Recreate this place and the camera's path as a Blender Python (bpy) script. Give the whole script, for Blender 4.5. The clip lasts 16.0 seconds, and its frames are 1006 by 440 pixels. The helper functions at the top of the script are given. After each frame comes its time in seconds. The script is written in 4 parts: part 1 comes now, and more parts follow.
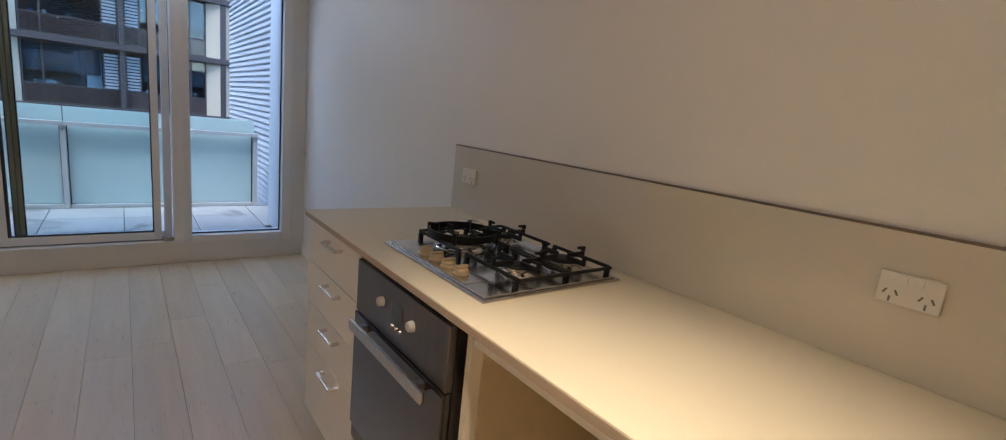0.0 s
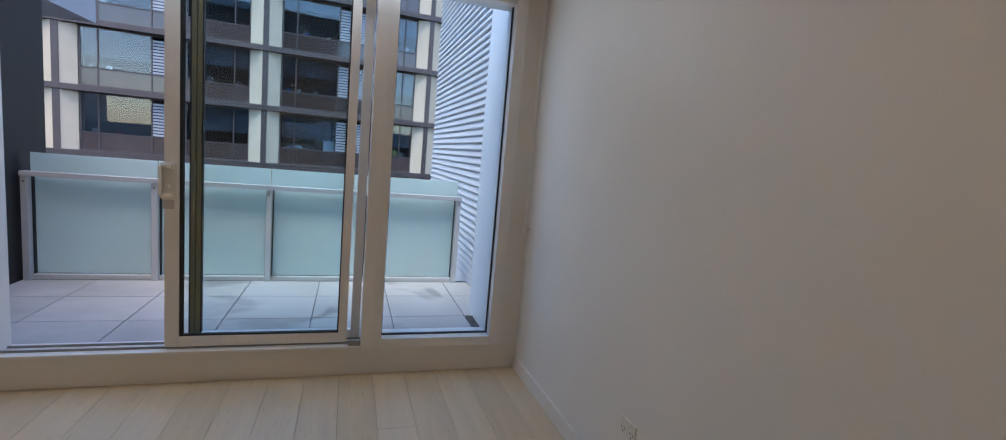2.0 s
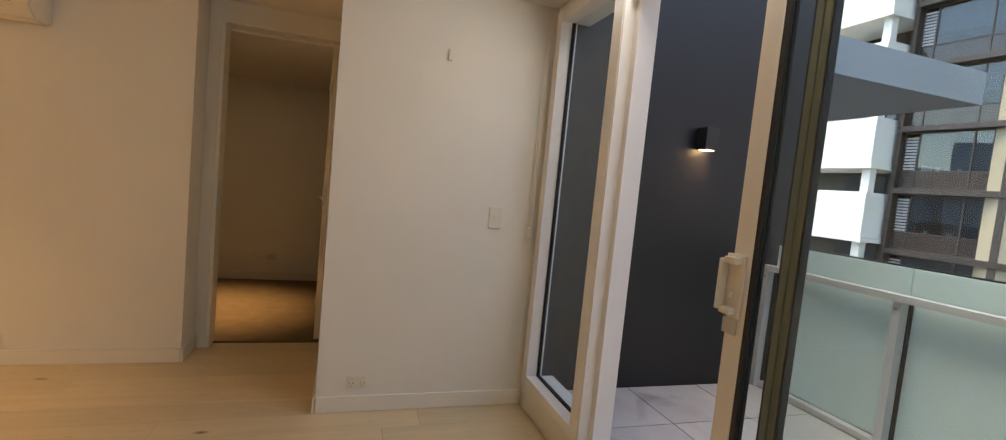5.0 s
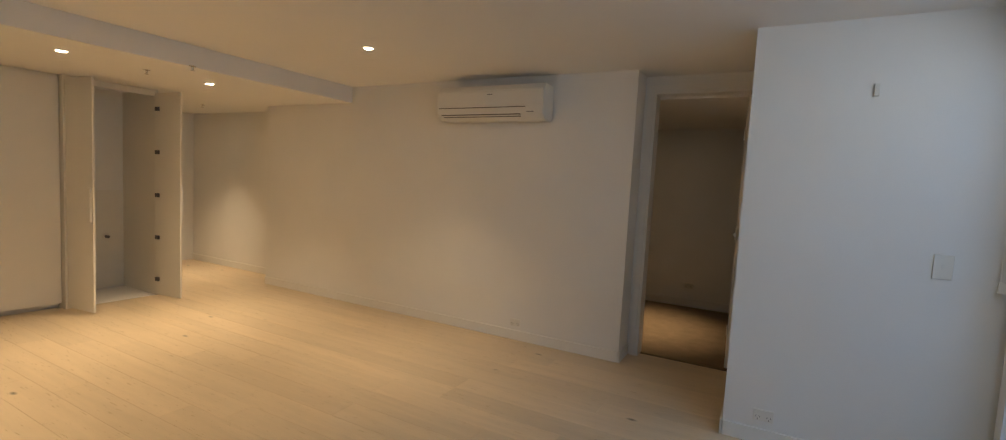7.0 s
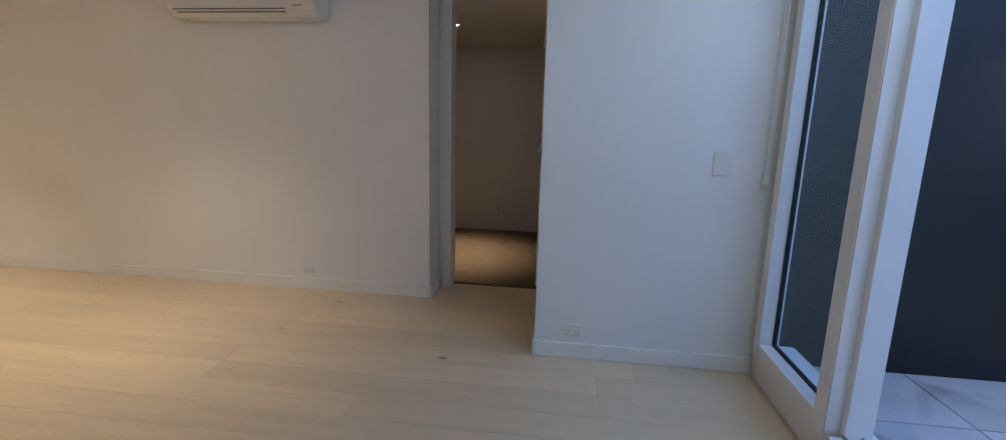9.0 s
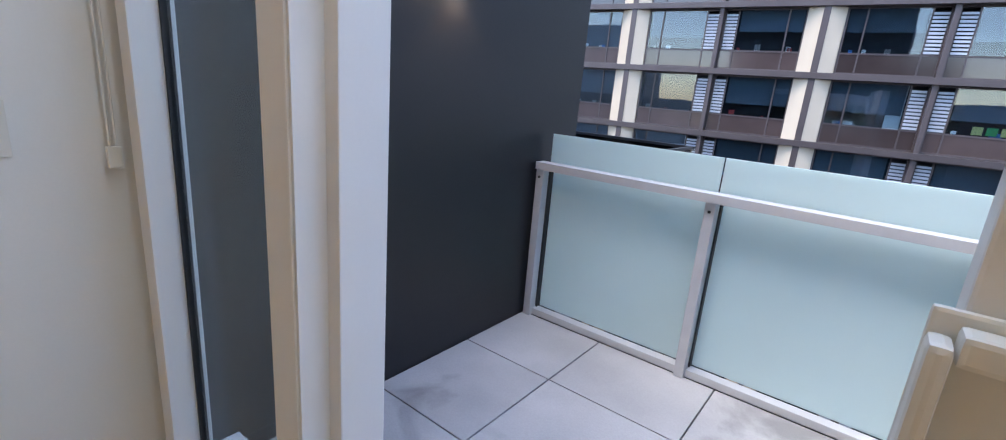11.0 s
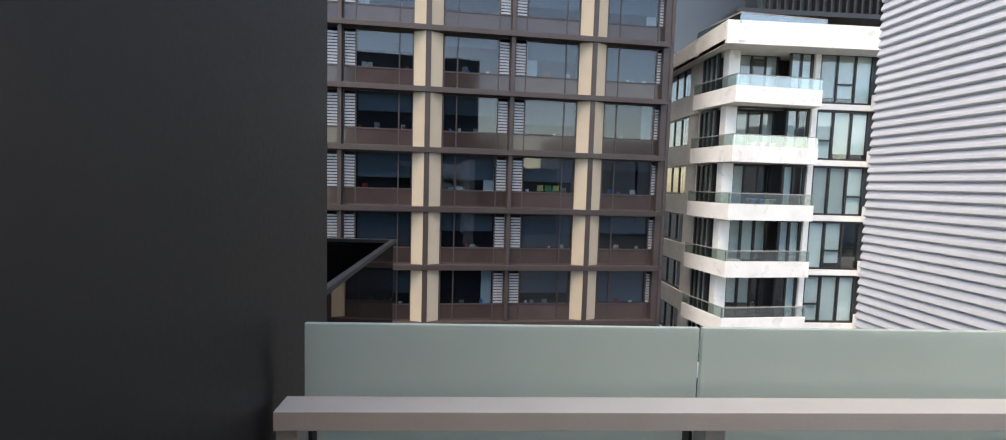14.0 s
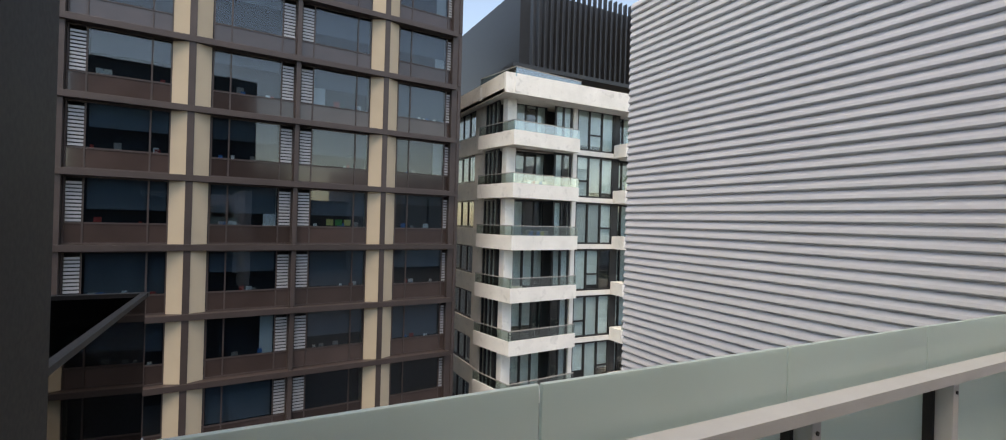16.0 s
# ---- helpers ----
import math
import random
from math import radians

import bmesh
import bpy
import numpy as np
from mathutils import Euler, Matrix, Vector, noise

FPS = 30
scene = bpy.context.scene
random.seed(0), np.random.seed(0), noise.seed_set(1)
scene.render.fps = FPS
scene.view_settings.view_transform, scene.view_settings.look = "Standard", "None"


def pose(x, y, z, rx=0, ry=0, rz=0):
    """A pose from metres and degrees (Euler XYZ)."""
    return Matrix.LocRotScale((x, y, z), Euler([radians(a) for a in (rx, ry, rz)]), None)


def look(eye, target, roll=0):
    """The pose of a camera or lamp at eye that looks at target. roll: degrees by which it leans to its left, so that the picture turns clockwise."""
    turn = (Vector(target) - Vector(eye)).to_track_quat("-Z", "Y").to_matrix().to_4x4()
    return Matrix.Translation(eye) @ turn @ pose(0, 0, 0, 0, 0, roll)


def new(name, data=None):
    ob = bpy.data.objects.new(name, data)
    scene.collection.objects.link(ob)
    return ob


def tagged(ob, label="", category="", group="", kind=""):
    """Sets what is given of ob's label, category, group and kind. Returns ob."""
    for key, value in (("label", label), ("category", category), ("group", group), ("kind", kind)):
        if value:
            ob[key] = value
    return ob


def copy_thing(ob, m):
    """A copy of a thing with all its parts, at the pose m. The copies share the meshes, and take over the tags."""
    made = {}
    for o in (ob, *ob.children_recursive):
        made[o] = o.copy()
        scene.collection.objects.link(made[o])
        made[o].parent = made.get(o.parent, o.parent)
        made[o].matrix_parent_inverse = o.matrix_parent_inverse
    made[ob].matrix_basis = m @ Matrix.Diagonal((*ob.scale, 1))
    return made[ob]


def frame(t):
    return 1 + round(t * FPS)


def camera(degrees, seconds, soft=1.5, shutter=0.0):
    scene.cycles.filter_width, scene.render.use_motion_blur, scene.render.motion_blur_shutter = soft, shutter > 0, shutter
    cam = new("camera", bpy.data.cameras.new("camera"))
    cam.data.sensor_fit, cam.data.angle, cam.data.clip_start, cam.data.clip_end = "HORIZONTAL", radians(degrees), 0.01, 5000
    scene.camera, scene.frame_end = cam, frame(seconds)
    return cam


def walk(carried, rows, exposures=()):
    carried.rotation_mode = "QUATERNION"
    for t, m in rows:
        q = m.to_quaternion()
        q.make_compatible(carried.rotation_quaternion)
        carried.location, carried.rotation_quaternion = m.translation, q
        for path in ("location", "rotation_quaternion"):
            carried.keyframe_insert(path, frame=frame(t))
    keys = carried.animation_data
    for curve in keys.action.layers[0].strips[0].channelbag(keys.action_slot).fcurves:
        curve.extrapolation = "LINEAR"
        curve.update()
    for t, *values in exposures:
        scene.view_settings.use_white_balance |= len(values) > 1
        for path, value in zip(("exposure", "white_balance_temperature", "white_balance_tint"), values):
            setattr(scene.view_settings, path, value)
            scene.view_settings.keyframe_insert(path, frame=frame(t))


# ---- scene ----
cam = camera(91.59, 16.0, soft=1.1)
ROWS = [
    (0.0, look((-1.206, -4.308, 1.313), (0.009, -2.769, 0.923), 6.2)),
    (0.5, look((-1.132, -3.905, 1.305), (-0.056, -2.255, 0.958), 6.0)),
    (1.0, look((-1.081, -3.527, 1.301), (-0.143, -1.787, 0.996), 5.7)),
    (1.5, look((-1.062, -3.144, 1.289), (-0.264, -1.330, 1.017), 5.3)),
    (2.0, look((-1.035, -2.752, 1.284), (-0.429, -0.862, 1.036), 5.0)),
    (2.5, look((-0.990, -2.364, 1.270), (-0.653, -0.404, 1.064), 4.7)),
    (3.0, look((-0.946, -2.033, 1.248), (-1.036, -0.044, 1.060), 4.4)),
    (3.5, look((-0.854, -1.738, 1.242), (-1.515, 0.142, 1.067), 4.1)),
    (4.0, look((-0.775, -1.474, 1.234), (-1.977, 0.118, 1.089), 4.2)),
    (4.5, look((-0.788, -1.243, 1.260), (-2.429, -0.110, 1.109), 5.4)),
    (5.0, look((-0.788, -1.050, 1.254), (-2.684, -0.431, 1.112), 5.5)),
    (5.2, look((-0.765, -0.985, 1.248), (-2.718, -0.579, 1.110), 5.5)),
    (7.3, look((-0.352, -0.993, 1.361), (-2.046, -2.045, 1.202), 2.8)),
    (7.5, look((-0.347, -1.002, 1.360), (-2.016, -2.092, 1.193), 2.7)),
    (8.0, look((-0.353, -1.014, 1.358), (-2.033, -2.077, 1.138), 2.3)),
    (8.5, look((-0.604, -0.919, 1.244), (-2.412, -1.726, 0.962), 1.1)),
    (9.0, look((-0.871, -0.985, 1.230), (-2.817, -1.241, 0.847), 1.5)),
    (9.5, look((-1.118, -0.910, 1.202), (-3.047, -0.603, 0.775), 2.2)),
    (10.0, look((-1.433, -0.766, 1.217), (-3.173, 0.097, 0.738), 2.3)),
    (12.3, look((-2.386, 0.204, 1.243), (-3.030, 2.051, 0.826), 4.1)),
    (12.5, look((-2.445, 0.293, 1.262), (-3.037, 2.164, 0.872), 3.2)),
    (13.0, look((-2.615, 0.449, 1.275), (-3.013, 2.380, 0.940), 3.2)),
    (13.5, look((-2.798, 0.575, 1.301), (-2.944, 2.554, 1.050), 2.6)),
    (14.0, look((-2.902, 0.684, 1.321), (-2.784, 2.675, 1.167), 1.7)),
    (14.5, look((-2.948, 0.767, 1.342), (-2.590, 2.733, 1.262), 1.5)),
    (15.0, look((-2.974, 0.796, 1.355), (-2.417, 2.717, 1.317), 1.5)),
    (15.5, look((-2.970, 0.803, 1.360), (-2.241, 2.665, 1.349), 1.5)),
    (16.0, look((-2.960, 0.801, 1.362), (-2.044, 2.579, 1.367), 1.6)),
]
EXPOSURES = [
    (0.0, 2.05, 5600, 15), (1.0, 2.05, 5650, 15), (2.2, 2.0, 6200, 15), (3.0, 2.1, 6400, 15), (3.6, 2.15, 6900, 15), (4.3, 2.25, 8200, 18), (5.2, 2.2, 9100, 18), (7.3, 1.9, 5700, 10),
    (8.0, 1.87, 5350, 10), (8.5, 2.05, 5200, 10), (9.0, 2.12, 5050, 10), (9.5, 2.35, 5150, 10), (10.2, 2.6, 5600, 12), (12.3, 2.15, 7100, 15), (13.2, 1.95, 7700, 15), (13.7, 1.8, 8000, 14), (14.5, 1.5, 8300, 12), (16.0, 1.15, 8500, 12),
]
walk(cam, ROWS, EXPOSURES)

# ---- world and light ----
world = bpy.data.worlds.new("world")
scene.world = world
world.use_nodes = True
wn = world.node_tree.nodes
wl = world.node_tree.links
sky = wn.new("ShaderNodeTexSky")
sky.sky_type = 'NISHITA'
sky.sun_disc = False
sky.sun_elevation = radians(70)
sky.sun_rotation = radians(215)
sky.dust_density = 0.6
sky.ozone_density = 1.0
sky.air_density = 1.0
wl.new(sky.outputs[0], wn["Background"].inputs[0])
wn["Background"].inputs[1].default_value = 0.15
sun = new("sun", bpy.data.lights.new("sun", 'SUN'))
sun.data.energy = 1.4
sun.data.angle = radians(40)
sun.data.color = (1.0, 0.95, 0.88)
sun.matrix_world = look((-6, -8, 21), (0, 0, 0))


# sky light in the head of the balcony door opening
win = new("window_light", bpy.data.lights.new("window_light", 'AREA'))
win.data.shape, win.data.size, win.data.size_y = 'RECTANGLE', 2.4, 0.15
win.data.energy, win.data.color = 2.4, (0.80, 0.91, 1.0)
win.matrix_world = look((-1.72, -0.06, 2.12), (-1.72, -1.06, 1.32))


# ---- materials ----
def mat(name, col, rough=0.5, metal=0.0, spec=0.5, var=0.08, scale=3.0, bump=0.02, bscale=60.0, wear=0.0, trans=0.0, emit=None, stretch=(1, 1, 1), rand=0.0, coat=0.0, stain=0.0):
    """Principled paint with two scales of variation, fine relief, and a spread between pieces."""
    m = bpy.data.materials.new(name)
    m.use_nodes = True
    nt = m.node_tree
    n, l = nt.nodes, nt.links
    b = n["Principled BSDF"]
    b.inputs["Roughness"].default_value = rough
    b.inputs["Metallic"].default_value = metal
    b.inputs["Specular IOR Level"].default_value = spec
    b.inputs["Transmission Weight"].default_value = trans
    b.inputs["Coat Weight"].default_value = coat
    tc = n.new("ShaderNodeTexCoord")
    mp = n.new("ShaderNodeMapping")
    mp.inputs["Scale"].default_value = stretch
    geo = n.new("ShaderNodeNewGeometry")
    l.new(geo.outputs["Position"], mp.inputs["Vector"])
    big = n.new("ShaderNodeTexNoise")
    big.inputs["Scale"].default_value = scale
    big.inputs["Detail"].default_value = 4
    l.new(mp.outputs[0], big.inputs["Vector"])
    fine = n.new("ShaderNodeTexNoise")
    fine.inputs["Scale"].default_value = bscale
    fine.inputs["Detail"].default_value = 6
    l.new(mp.outputs[0], fine.inputs["Vector"])
    add = n.new("ShaderNodeMath")
    add.operation = 'MULTIPLY_ADD'
    l.new(fine.outputs["Fac"], add.inputs[0])
    add.inputs[1].default_value = 0.4
    l.new(big.outputs["Fac"], add.inputs[2])
    ramp = n.new("ShaderNodeMapRange")
    ramp.inputs["From Min"].default_value = 0.4
    ramp.inputs["From Max"].default_value = 1.0
    ramp.inputs["To Min"].default_value = 1 - var
    ramp.inputs["To Max"].default_value = 1 + var
    l.new(add.outputs[0], ramp.inputs["Value"])
    val = ramp.outputs[0]
    if rand:
        oi = n.new("ShaderNodeObjectInfo")
        r2 = n.new("ShaderNodeMapRange")
        r2.inputs["To Min"].default_value = 1 - rand
        r2.inputs["To Max"].default_value = 1 + rand
        l.new(oi.outputs["Random"], r2.inputs["Value"])
        mu = n.new("ShaderNodeMath")
        mu.operation = 'MULTIPLY'
        l.new(val, mu.inputs[0])
        l.new(r2.outputs[0], mu.inputs[1])
        val = mu.outputs[0]
    if stain:
        sn = n.new("ShaderNodeTexNoise")
        sn.inputs["Scale"].default_value = 2.3
        sn.inputs["Detail"].default_value = 5
        sn.inputs["Distortion"].default_value = 0.6
        l.new(geo.outputs["Position"], sn.inputs["Vector"])
        sr = n.new("ShaderNodeMapRange")
        sr.inputs["From Min"].default_value = 0.58
        sr.inputs["From Max"].default_value = 0.70
        sr.inputs["To Min"].default_value = 1.0
        sr.inputs["To Max"].default_value = 1 - stain
        l.new(sn.outputs["Fac"], sr.inputs["Value"])
        ms = n.new("ShaderNodeMath")
        ms.operation = 'MULTIPLY'
        l.new(val, ms.inputs[0])
        l.new(sr.outputs[0], ms.inputs[1])
        val = ms.outputs[0]
    mix = n.new("ShaderNodeVectorMath")
    mix.operation = 'SCALE'
    mix.inputs[0].default_value = col[:3]
    l.new(val, mix.inputs["Scale"])
    l.new(mix.outputs[0], b.inputs["Base Color"])
    rr = n.new("ShaderNodeMapRange")
    rr.inputs["To Min"].default_value = max(rough - 0.08, 0.02)
    rr.inputs["To Max"].default_value = min(rough + 0.08, 1)
    l.new(fine.outputs["Fac"], rr.inputs["Value"])
    l.new(rr.outputs[0], b.inputs["Roughness"])
    if bump:
        bp = n.new("ShaderNodeBump")
        bp.inputs["Strength"].default_value = min(bump * 5, 1)
        bp.inputs["Distance"].default_value = bump * 0.05
        l.new(fine.outputs["Fac"], bp.inputs["Height"])
        l.new(bp.outputs[0], b.inputs["Normal"])
    if emit:
        b.inputs["Emission Color"].default_value = (*emit[0], 1)
        b.inputs["Emission Strength"].default_value = emit[1]
    return m


def clear_glass(name, tint, gloss=0.08, rough=0.0, wobble=0.0):
    """A thin pane: light passes straight, tinted, with a sheen that grows at grazing angles."""
    m = bpy.data.materials.new(name)
    m.use_nodes = True
    n, l = m.node_tree.nodes, m.node_tree.links
    n.remove(n["Principled BSDF"])
    out = n["Material Output"]
    tr = n.new("ShaderNodeBsdfTransparent")
    tr.inputs[0].default_value = (*tint, 1)
    gl = n.new("ShaderNodeBsdfGlossy")
    gl.inputs["Roughness"].default_value = rough
    fr = n.new("ShaderNodeLayerWeight")
    fr.inputs["Blend"].default_value = 0.5
    pw = n.new("ShaderNodeMath")
    pw.operation = 'POWER'
    pw.inputs[1].default_value = 4.0
    l.new(fr.outputs["Facing"], pw.inputs[0])
    ma = n.new("ShaderNodeMath")
    ma.operation = 'MULTIPLY_ADD'
    ma.inputs[1].default_value = 0.45
    ma.inputs[2].default_value = gloss
    ma.use_clamp = True
    l.new(pw.outputs[0], ma.inputs[0])
    mx = n.new("ShaderNodeMixShader")
    l.new(ma.outputs[0], mx.inputs[0])
    l.new(tr.outputs[0], mx.inputs[1])
    l.new(gl.outputs[0], mx.inputs[2])
    l.new(mx.outputs[0], out.inputs["Surface"])
    if wobble:
        geo = n.new("ShaderNodeNewGeometry")
        nz = n.new("ShaderNodeTexNoise")
        nz.inputs["Scale"].default_value = 0.7
        l.new(geo.outputs["Position"], nz.inputs["Vector"])
        bp = n.new("ShaderNodeBump")
        bp.inputs["Strength"].default_value = wobble
        bp.inputs["Distance"].default_value = 0.1
        l.new(nz.outputs["Fac"], bp.inputs["Height"])
        l.new(bp.outputs[0], gl.inputs["Normal"])
    return m


def frosted(name, col):
    """Etched glass: mostly scatters, lets light through."""
    m = bpy.data.materials.new(name)
    m.use_nodes = True
    n, l = m.node_tree.nodes, m.node_tree.links
    b = n["Principled BSDF"]
    b.inputs["Base Color"].default_value = (*col, 1)
    b.inputs["Roughness"].default_value = 0.35
    b.inputs["Coat Weight"].default_value = 0.25
    b.inputs["Coat Roughness"].default_value = 0.12
    tl = n.new("ShaderNodeBsdfTranslucent")
    geo = n.new("ShaderNodeNewGeometry")
    nz = n.new("ShaderNodeTexNoise")
    nz.inputs["Scale"].default_value = 1.3
    nz.inputs["Detail"].default_value = 5
    l.new(geo.outputs["Position"], nz.inputs["Vector"])
    mr = n.new("ShaderNodeMapRange")
    mr.inputs["To Min"].default_value = 0.88
    mr.inputs["To Max"].default_value = 1.08
    l.new(nz.outputs["Fac"], mr.inputs["Value"])
    sc = n.new("ShaderNodeVectorMath")
    sc.operation = 'SCALE'
    sc.inputs[0].default_value = col
    l.new(mr.outputs[0], sc.inputs["Scale"])
    l.new(sc.outputs[0], b.inputs["Base Color"])
    l.new(sc.outputs[0], tl.inputs["Color"])
    mx = n.new("ShaderNodeMixShader")
    mx.inputs[0].default_value = 0.45
    l.new(b.outputs[0], mx.inputs[1])
    l.new(tl.outputs[0], mx.inputs[2])
    l.new(mx.outputs[0], n["Material Output"].inputs["Surface"])
    return m


def oak():
    """Pale oak boards: grain along the board, knots, a tone for each board."""
    m = mat("oak", (0.66, 0.52, 0.34), rough=0.30, var=0.08, scale=2.0, bump=0.015, bscale=14, stretch=(9, 0.7, 9), rand=0.06)
    n, l = m.node_tree.nodes, m.node_tree.links
    b = n["Principled BSDF"]
    src = b.inputs["Base Color"].links[0].from_socket
    geo = n.new("ShaderNodeNewGeometry")
    mp = n.new("ShaderNodeMapping")
    mp.inputs["Scale"].default_value = (3.2, 1.5, 1)
    l.new(geo.outputs["Position"], mp.inputs["Vector"])
    vo = n.new("ShaderNodeTexVoronoi")
    vo.inputs["Scale"].default_value = 1.0
    l.new(mp.outputs[0], vo.inputs["Vector"])
    kn = n.new("ShaderNodeMapRange")
    kn.inputs["From Min"].default_value = 0.012
    kn.inputs["From Max"].default_value = 0.06
    kn.inputs["To Min"].default_value = 0.22
    kn.inputs["To Max"].default_value = 1.0
    l.new(vo.outputs["Distance"], kn.inputs["Value"])
    sc = n.new("ShaderNodeVectorMath")
    sc.operation = 'SCALE'
    l.new(src, sc.inputs[0])
    l.new(kn.outputs[0], sc.inputs["Scale"])
    l.new(sc.outputs[0], b.inputs["Base Color"])
    return m


WALL = mat("wall_paint", (0.80, 0.78, 0.74), rough=0.52, var=0.035, scale=1.6, bump=0.012, bscale=180)
CEIL = mat("ceiling_paint", (0.82, 0.80, 0.77), rough=0.7, var=0.02, scale=1.0, bump=0.01, bscale=150)
TRIM = mat("trim_paint", (0.80, 0.77, 0.72), rough=0.38, var=0.03, scale=4, bump=0.006, bscale=90)
OAK = oak()
CARPET = mat("carpet", (0.24, 0.175, 0.11), rough=0.95, spec=0.1, var=0.14, scale=9, bump=0.12, bscale=420)
LAMIN = mat("bench_laminate", (0.76, 0.70, 0.55), rough=0.42, var=0.02, scale=5, bump=0.004, bscale=300)
EDGE = mat("bench_edge", (0.42, 0.34, 0.25), rough=0.5, var=0.06, scale=10, bump=0.0)
CAB = mat("cabinet_white", (0.78, 0.74, 0.66), rough=0.32, var=0.02, scale=3, bump=0.004, bscale=120)
RAW = mat("carcass_board", (0.62, 0.52, 0.33), rough=0.6, var=0.08, scale=8, bump=0.01)
SPLASH = mat("splashback_panel", (0.66, 0.61, 0.51), rough=0.16, var=0.02, scale=2, bump=0.0, coat=0.4)
BEAD = mat("splashback_bead", (0.20, 0.16, 0.12), rough=0.35, metal=0.6, var=0.05)
STEEL = mat("brushed_steel", (0.62, 0.60, 0.57), rough=0.2, metal=1.0, var=0.08, scale=6, bump=0.01, bscale=120, stretch=(1, 14, 1))
DARKST = mat("dark_steel", (0.16, 0.15, 0.15), rough=0.34, metal=0.9, var=0.08, scale=5, bump=0.005, stretch=(1, 10, 1))
IRON = mat("cast_iron", (0.010, 0.010, 0.010), rough=0.55, spec=0.3, var=0.15, scale=30, bump=0.05, bscale=250)
BLACKGL = mat("oven_glass", (0.012, 0.011, 0.011), rough=0.08, var=0.05, bump=0.0, coat=0.6)
KNOB = mat("cooktop_knob", (0.50, 0.41, 0.26), rough=0.32, metal=0.35, var=0.06, scale=30)
CHROME = mat("satin_chrome", (0.72, 0.70, 0.66), rough=0.22, metal=1.0, var=0.05, scale=20)
WHITEPL = mat("white_plastic", (0.76, 0.73, 0.66), rough=0.35, var=0.02, scale=10, bump=0.0)
GREYPL = mat("grey_plastic", (0.30, 0.29, 0.27), rough=0.5, var=0.04)
BLACKPL = mat("black_plastic", (0.02, 0.02, 0.02), rough=0.4, var=0.1)
ALUW = mat("white_aluminium", (0.80, 0.78, 0.75), rough=0.34, var=0.025, scale=4, bump=0.004, bscale=150)
GASKET = mat("black_gasket", (0.018, 0.018, 0.02), rough=0.6, var=0.1)
BRONZE = mat("anodised_strip", (0.23, 0.21, 0.14), rough=0.5, metal=0.3, var=0.08)
GLASS = clear_glass("window_glass", (0.91, 0.965, 0.975), gloss=0.018)
GLASSDK = clear_glass("dark_balcony_glass", (0.10, 0.11, 0.12), gloss=0.06)
GLASSBAL = clear_glass("clear_balcony_glass", (0.80, 0.90, 0.88), gloss=0.30, rough=0.1)
PALEGL = clear_glass("pale_facade_glass", (0.85, 0.9, 0.9), gloss=0.10, wobble=0.02)
FROST = frosted("frosted_glass", (0.74, 0.855, 0.83))
ALUG = mat("grey_aluminium", (0.53, 0.53, 0.54), rough=0.33, metal=0.15, var=0.05, scale=8, bump=0.006, bscale=150)
PAVER = mat("balcony_paver", (0.42, 0.41, 0.405), rough=0.7, stain=0.45, var=0.18, scale=2.6, bump=0.05, bscale=160, rand=0.05)
GROUT = mat("paver_joint", (0.06, 0.06, 0.06), rough=0.9, var=0.2, scale=20)
BLACKW = mat("charcoal_render", (0.0095, 0.0100, 0.0122), rough=0.42, var=0.10, scale=2.2, bump=0.03, bscale=90)
CORR = mat("white_corrugated_steel", (0.62, 0.61, 0.62), rough=0.42, metal=0.05, var=0.04, scale=2, bump=0.004, bscale=40)
PIER = mat("white_render", (0.78, 0.80, 0.82), rough=0.6, var=0.03, scale=2, bump=0.02, bscale=140)
BROWN = mat("brown_metal_cladding", (0.062, 0.046, 0.043), rough=0.45, metal=0.2, var=0.18, scale=1.2, bump=0.006, bscale=20, rand=0.12)
SPAND = mat("brown_spandrel", (0.05, 0.035, 0.032), rough=0.12, var=0.25, scale=0.8, bump=0.0, coat=0.4, rand=0.3)
BEIGE = mat("beige_panel", (0.45, 0.365, 0.265), rough=0.6, var=0.06, scale=1.0, bump=0.008, bscale=30, rand=0.05)
FARGL = clear_glass("facade_glass", (0.62, 0.68, 0.72), gloss=0.07, wobble=0.015)
# near-black backing: the shade of unlit rooms put into the colour
ROOM = mat("room_shade", (0.035, 0.04, 0.045), rough=0.8, var=0.3, scale=0.6, bump=0.0, rand=0.45)
BLIND = mat("window_blind", (0.11, 0.14, 0.165), rough=0.7, var=0.08, scale=2, bump=0.0, rand=0.35)
LOUV = mat("louvre_blade", (0.40, 0.41, 0.43), rough=0.4, metal=0.2, var=0.1)
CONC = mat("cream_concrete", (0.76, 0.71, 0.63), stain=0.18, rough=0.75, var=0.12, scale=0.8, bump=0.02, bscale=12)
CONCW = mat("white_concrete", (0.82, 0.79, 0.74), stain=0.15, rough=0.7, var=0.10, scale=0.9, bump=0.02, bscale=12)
BLKFR = mat("black_frame_and_shade", (0.02, 0.02, 0.022), rough=0.4, var=0.1)
CURT = mat("pale_curtain", (0.76, 0.80, 0.79), rough=0.8, var=0.12, scale=3, bump=0.0, rand=0.25)
GRND = mat("asphalt", (0.06, 0.06, 0.062), rough=0.9, var=0.2, scale=0.3, bump=0.03, bscale=4)
SLAB = mat("grey_slab", (0.30, 0.31, 0.33), rough=0.7, var=0.08, scale=1)
LAMPON = mat("downlight_lens", (0.9, 0.85, 0.7), rough=0.3, var=0.0, bump=0.0, emit=((1.0, 0.80, 0.52), 30.0))
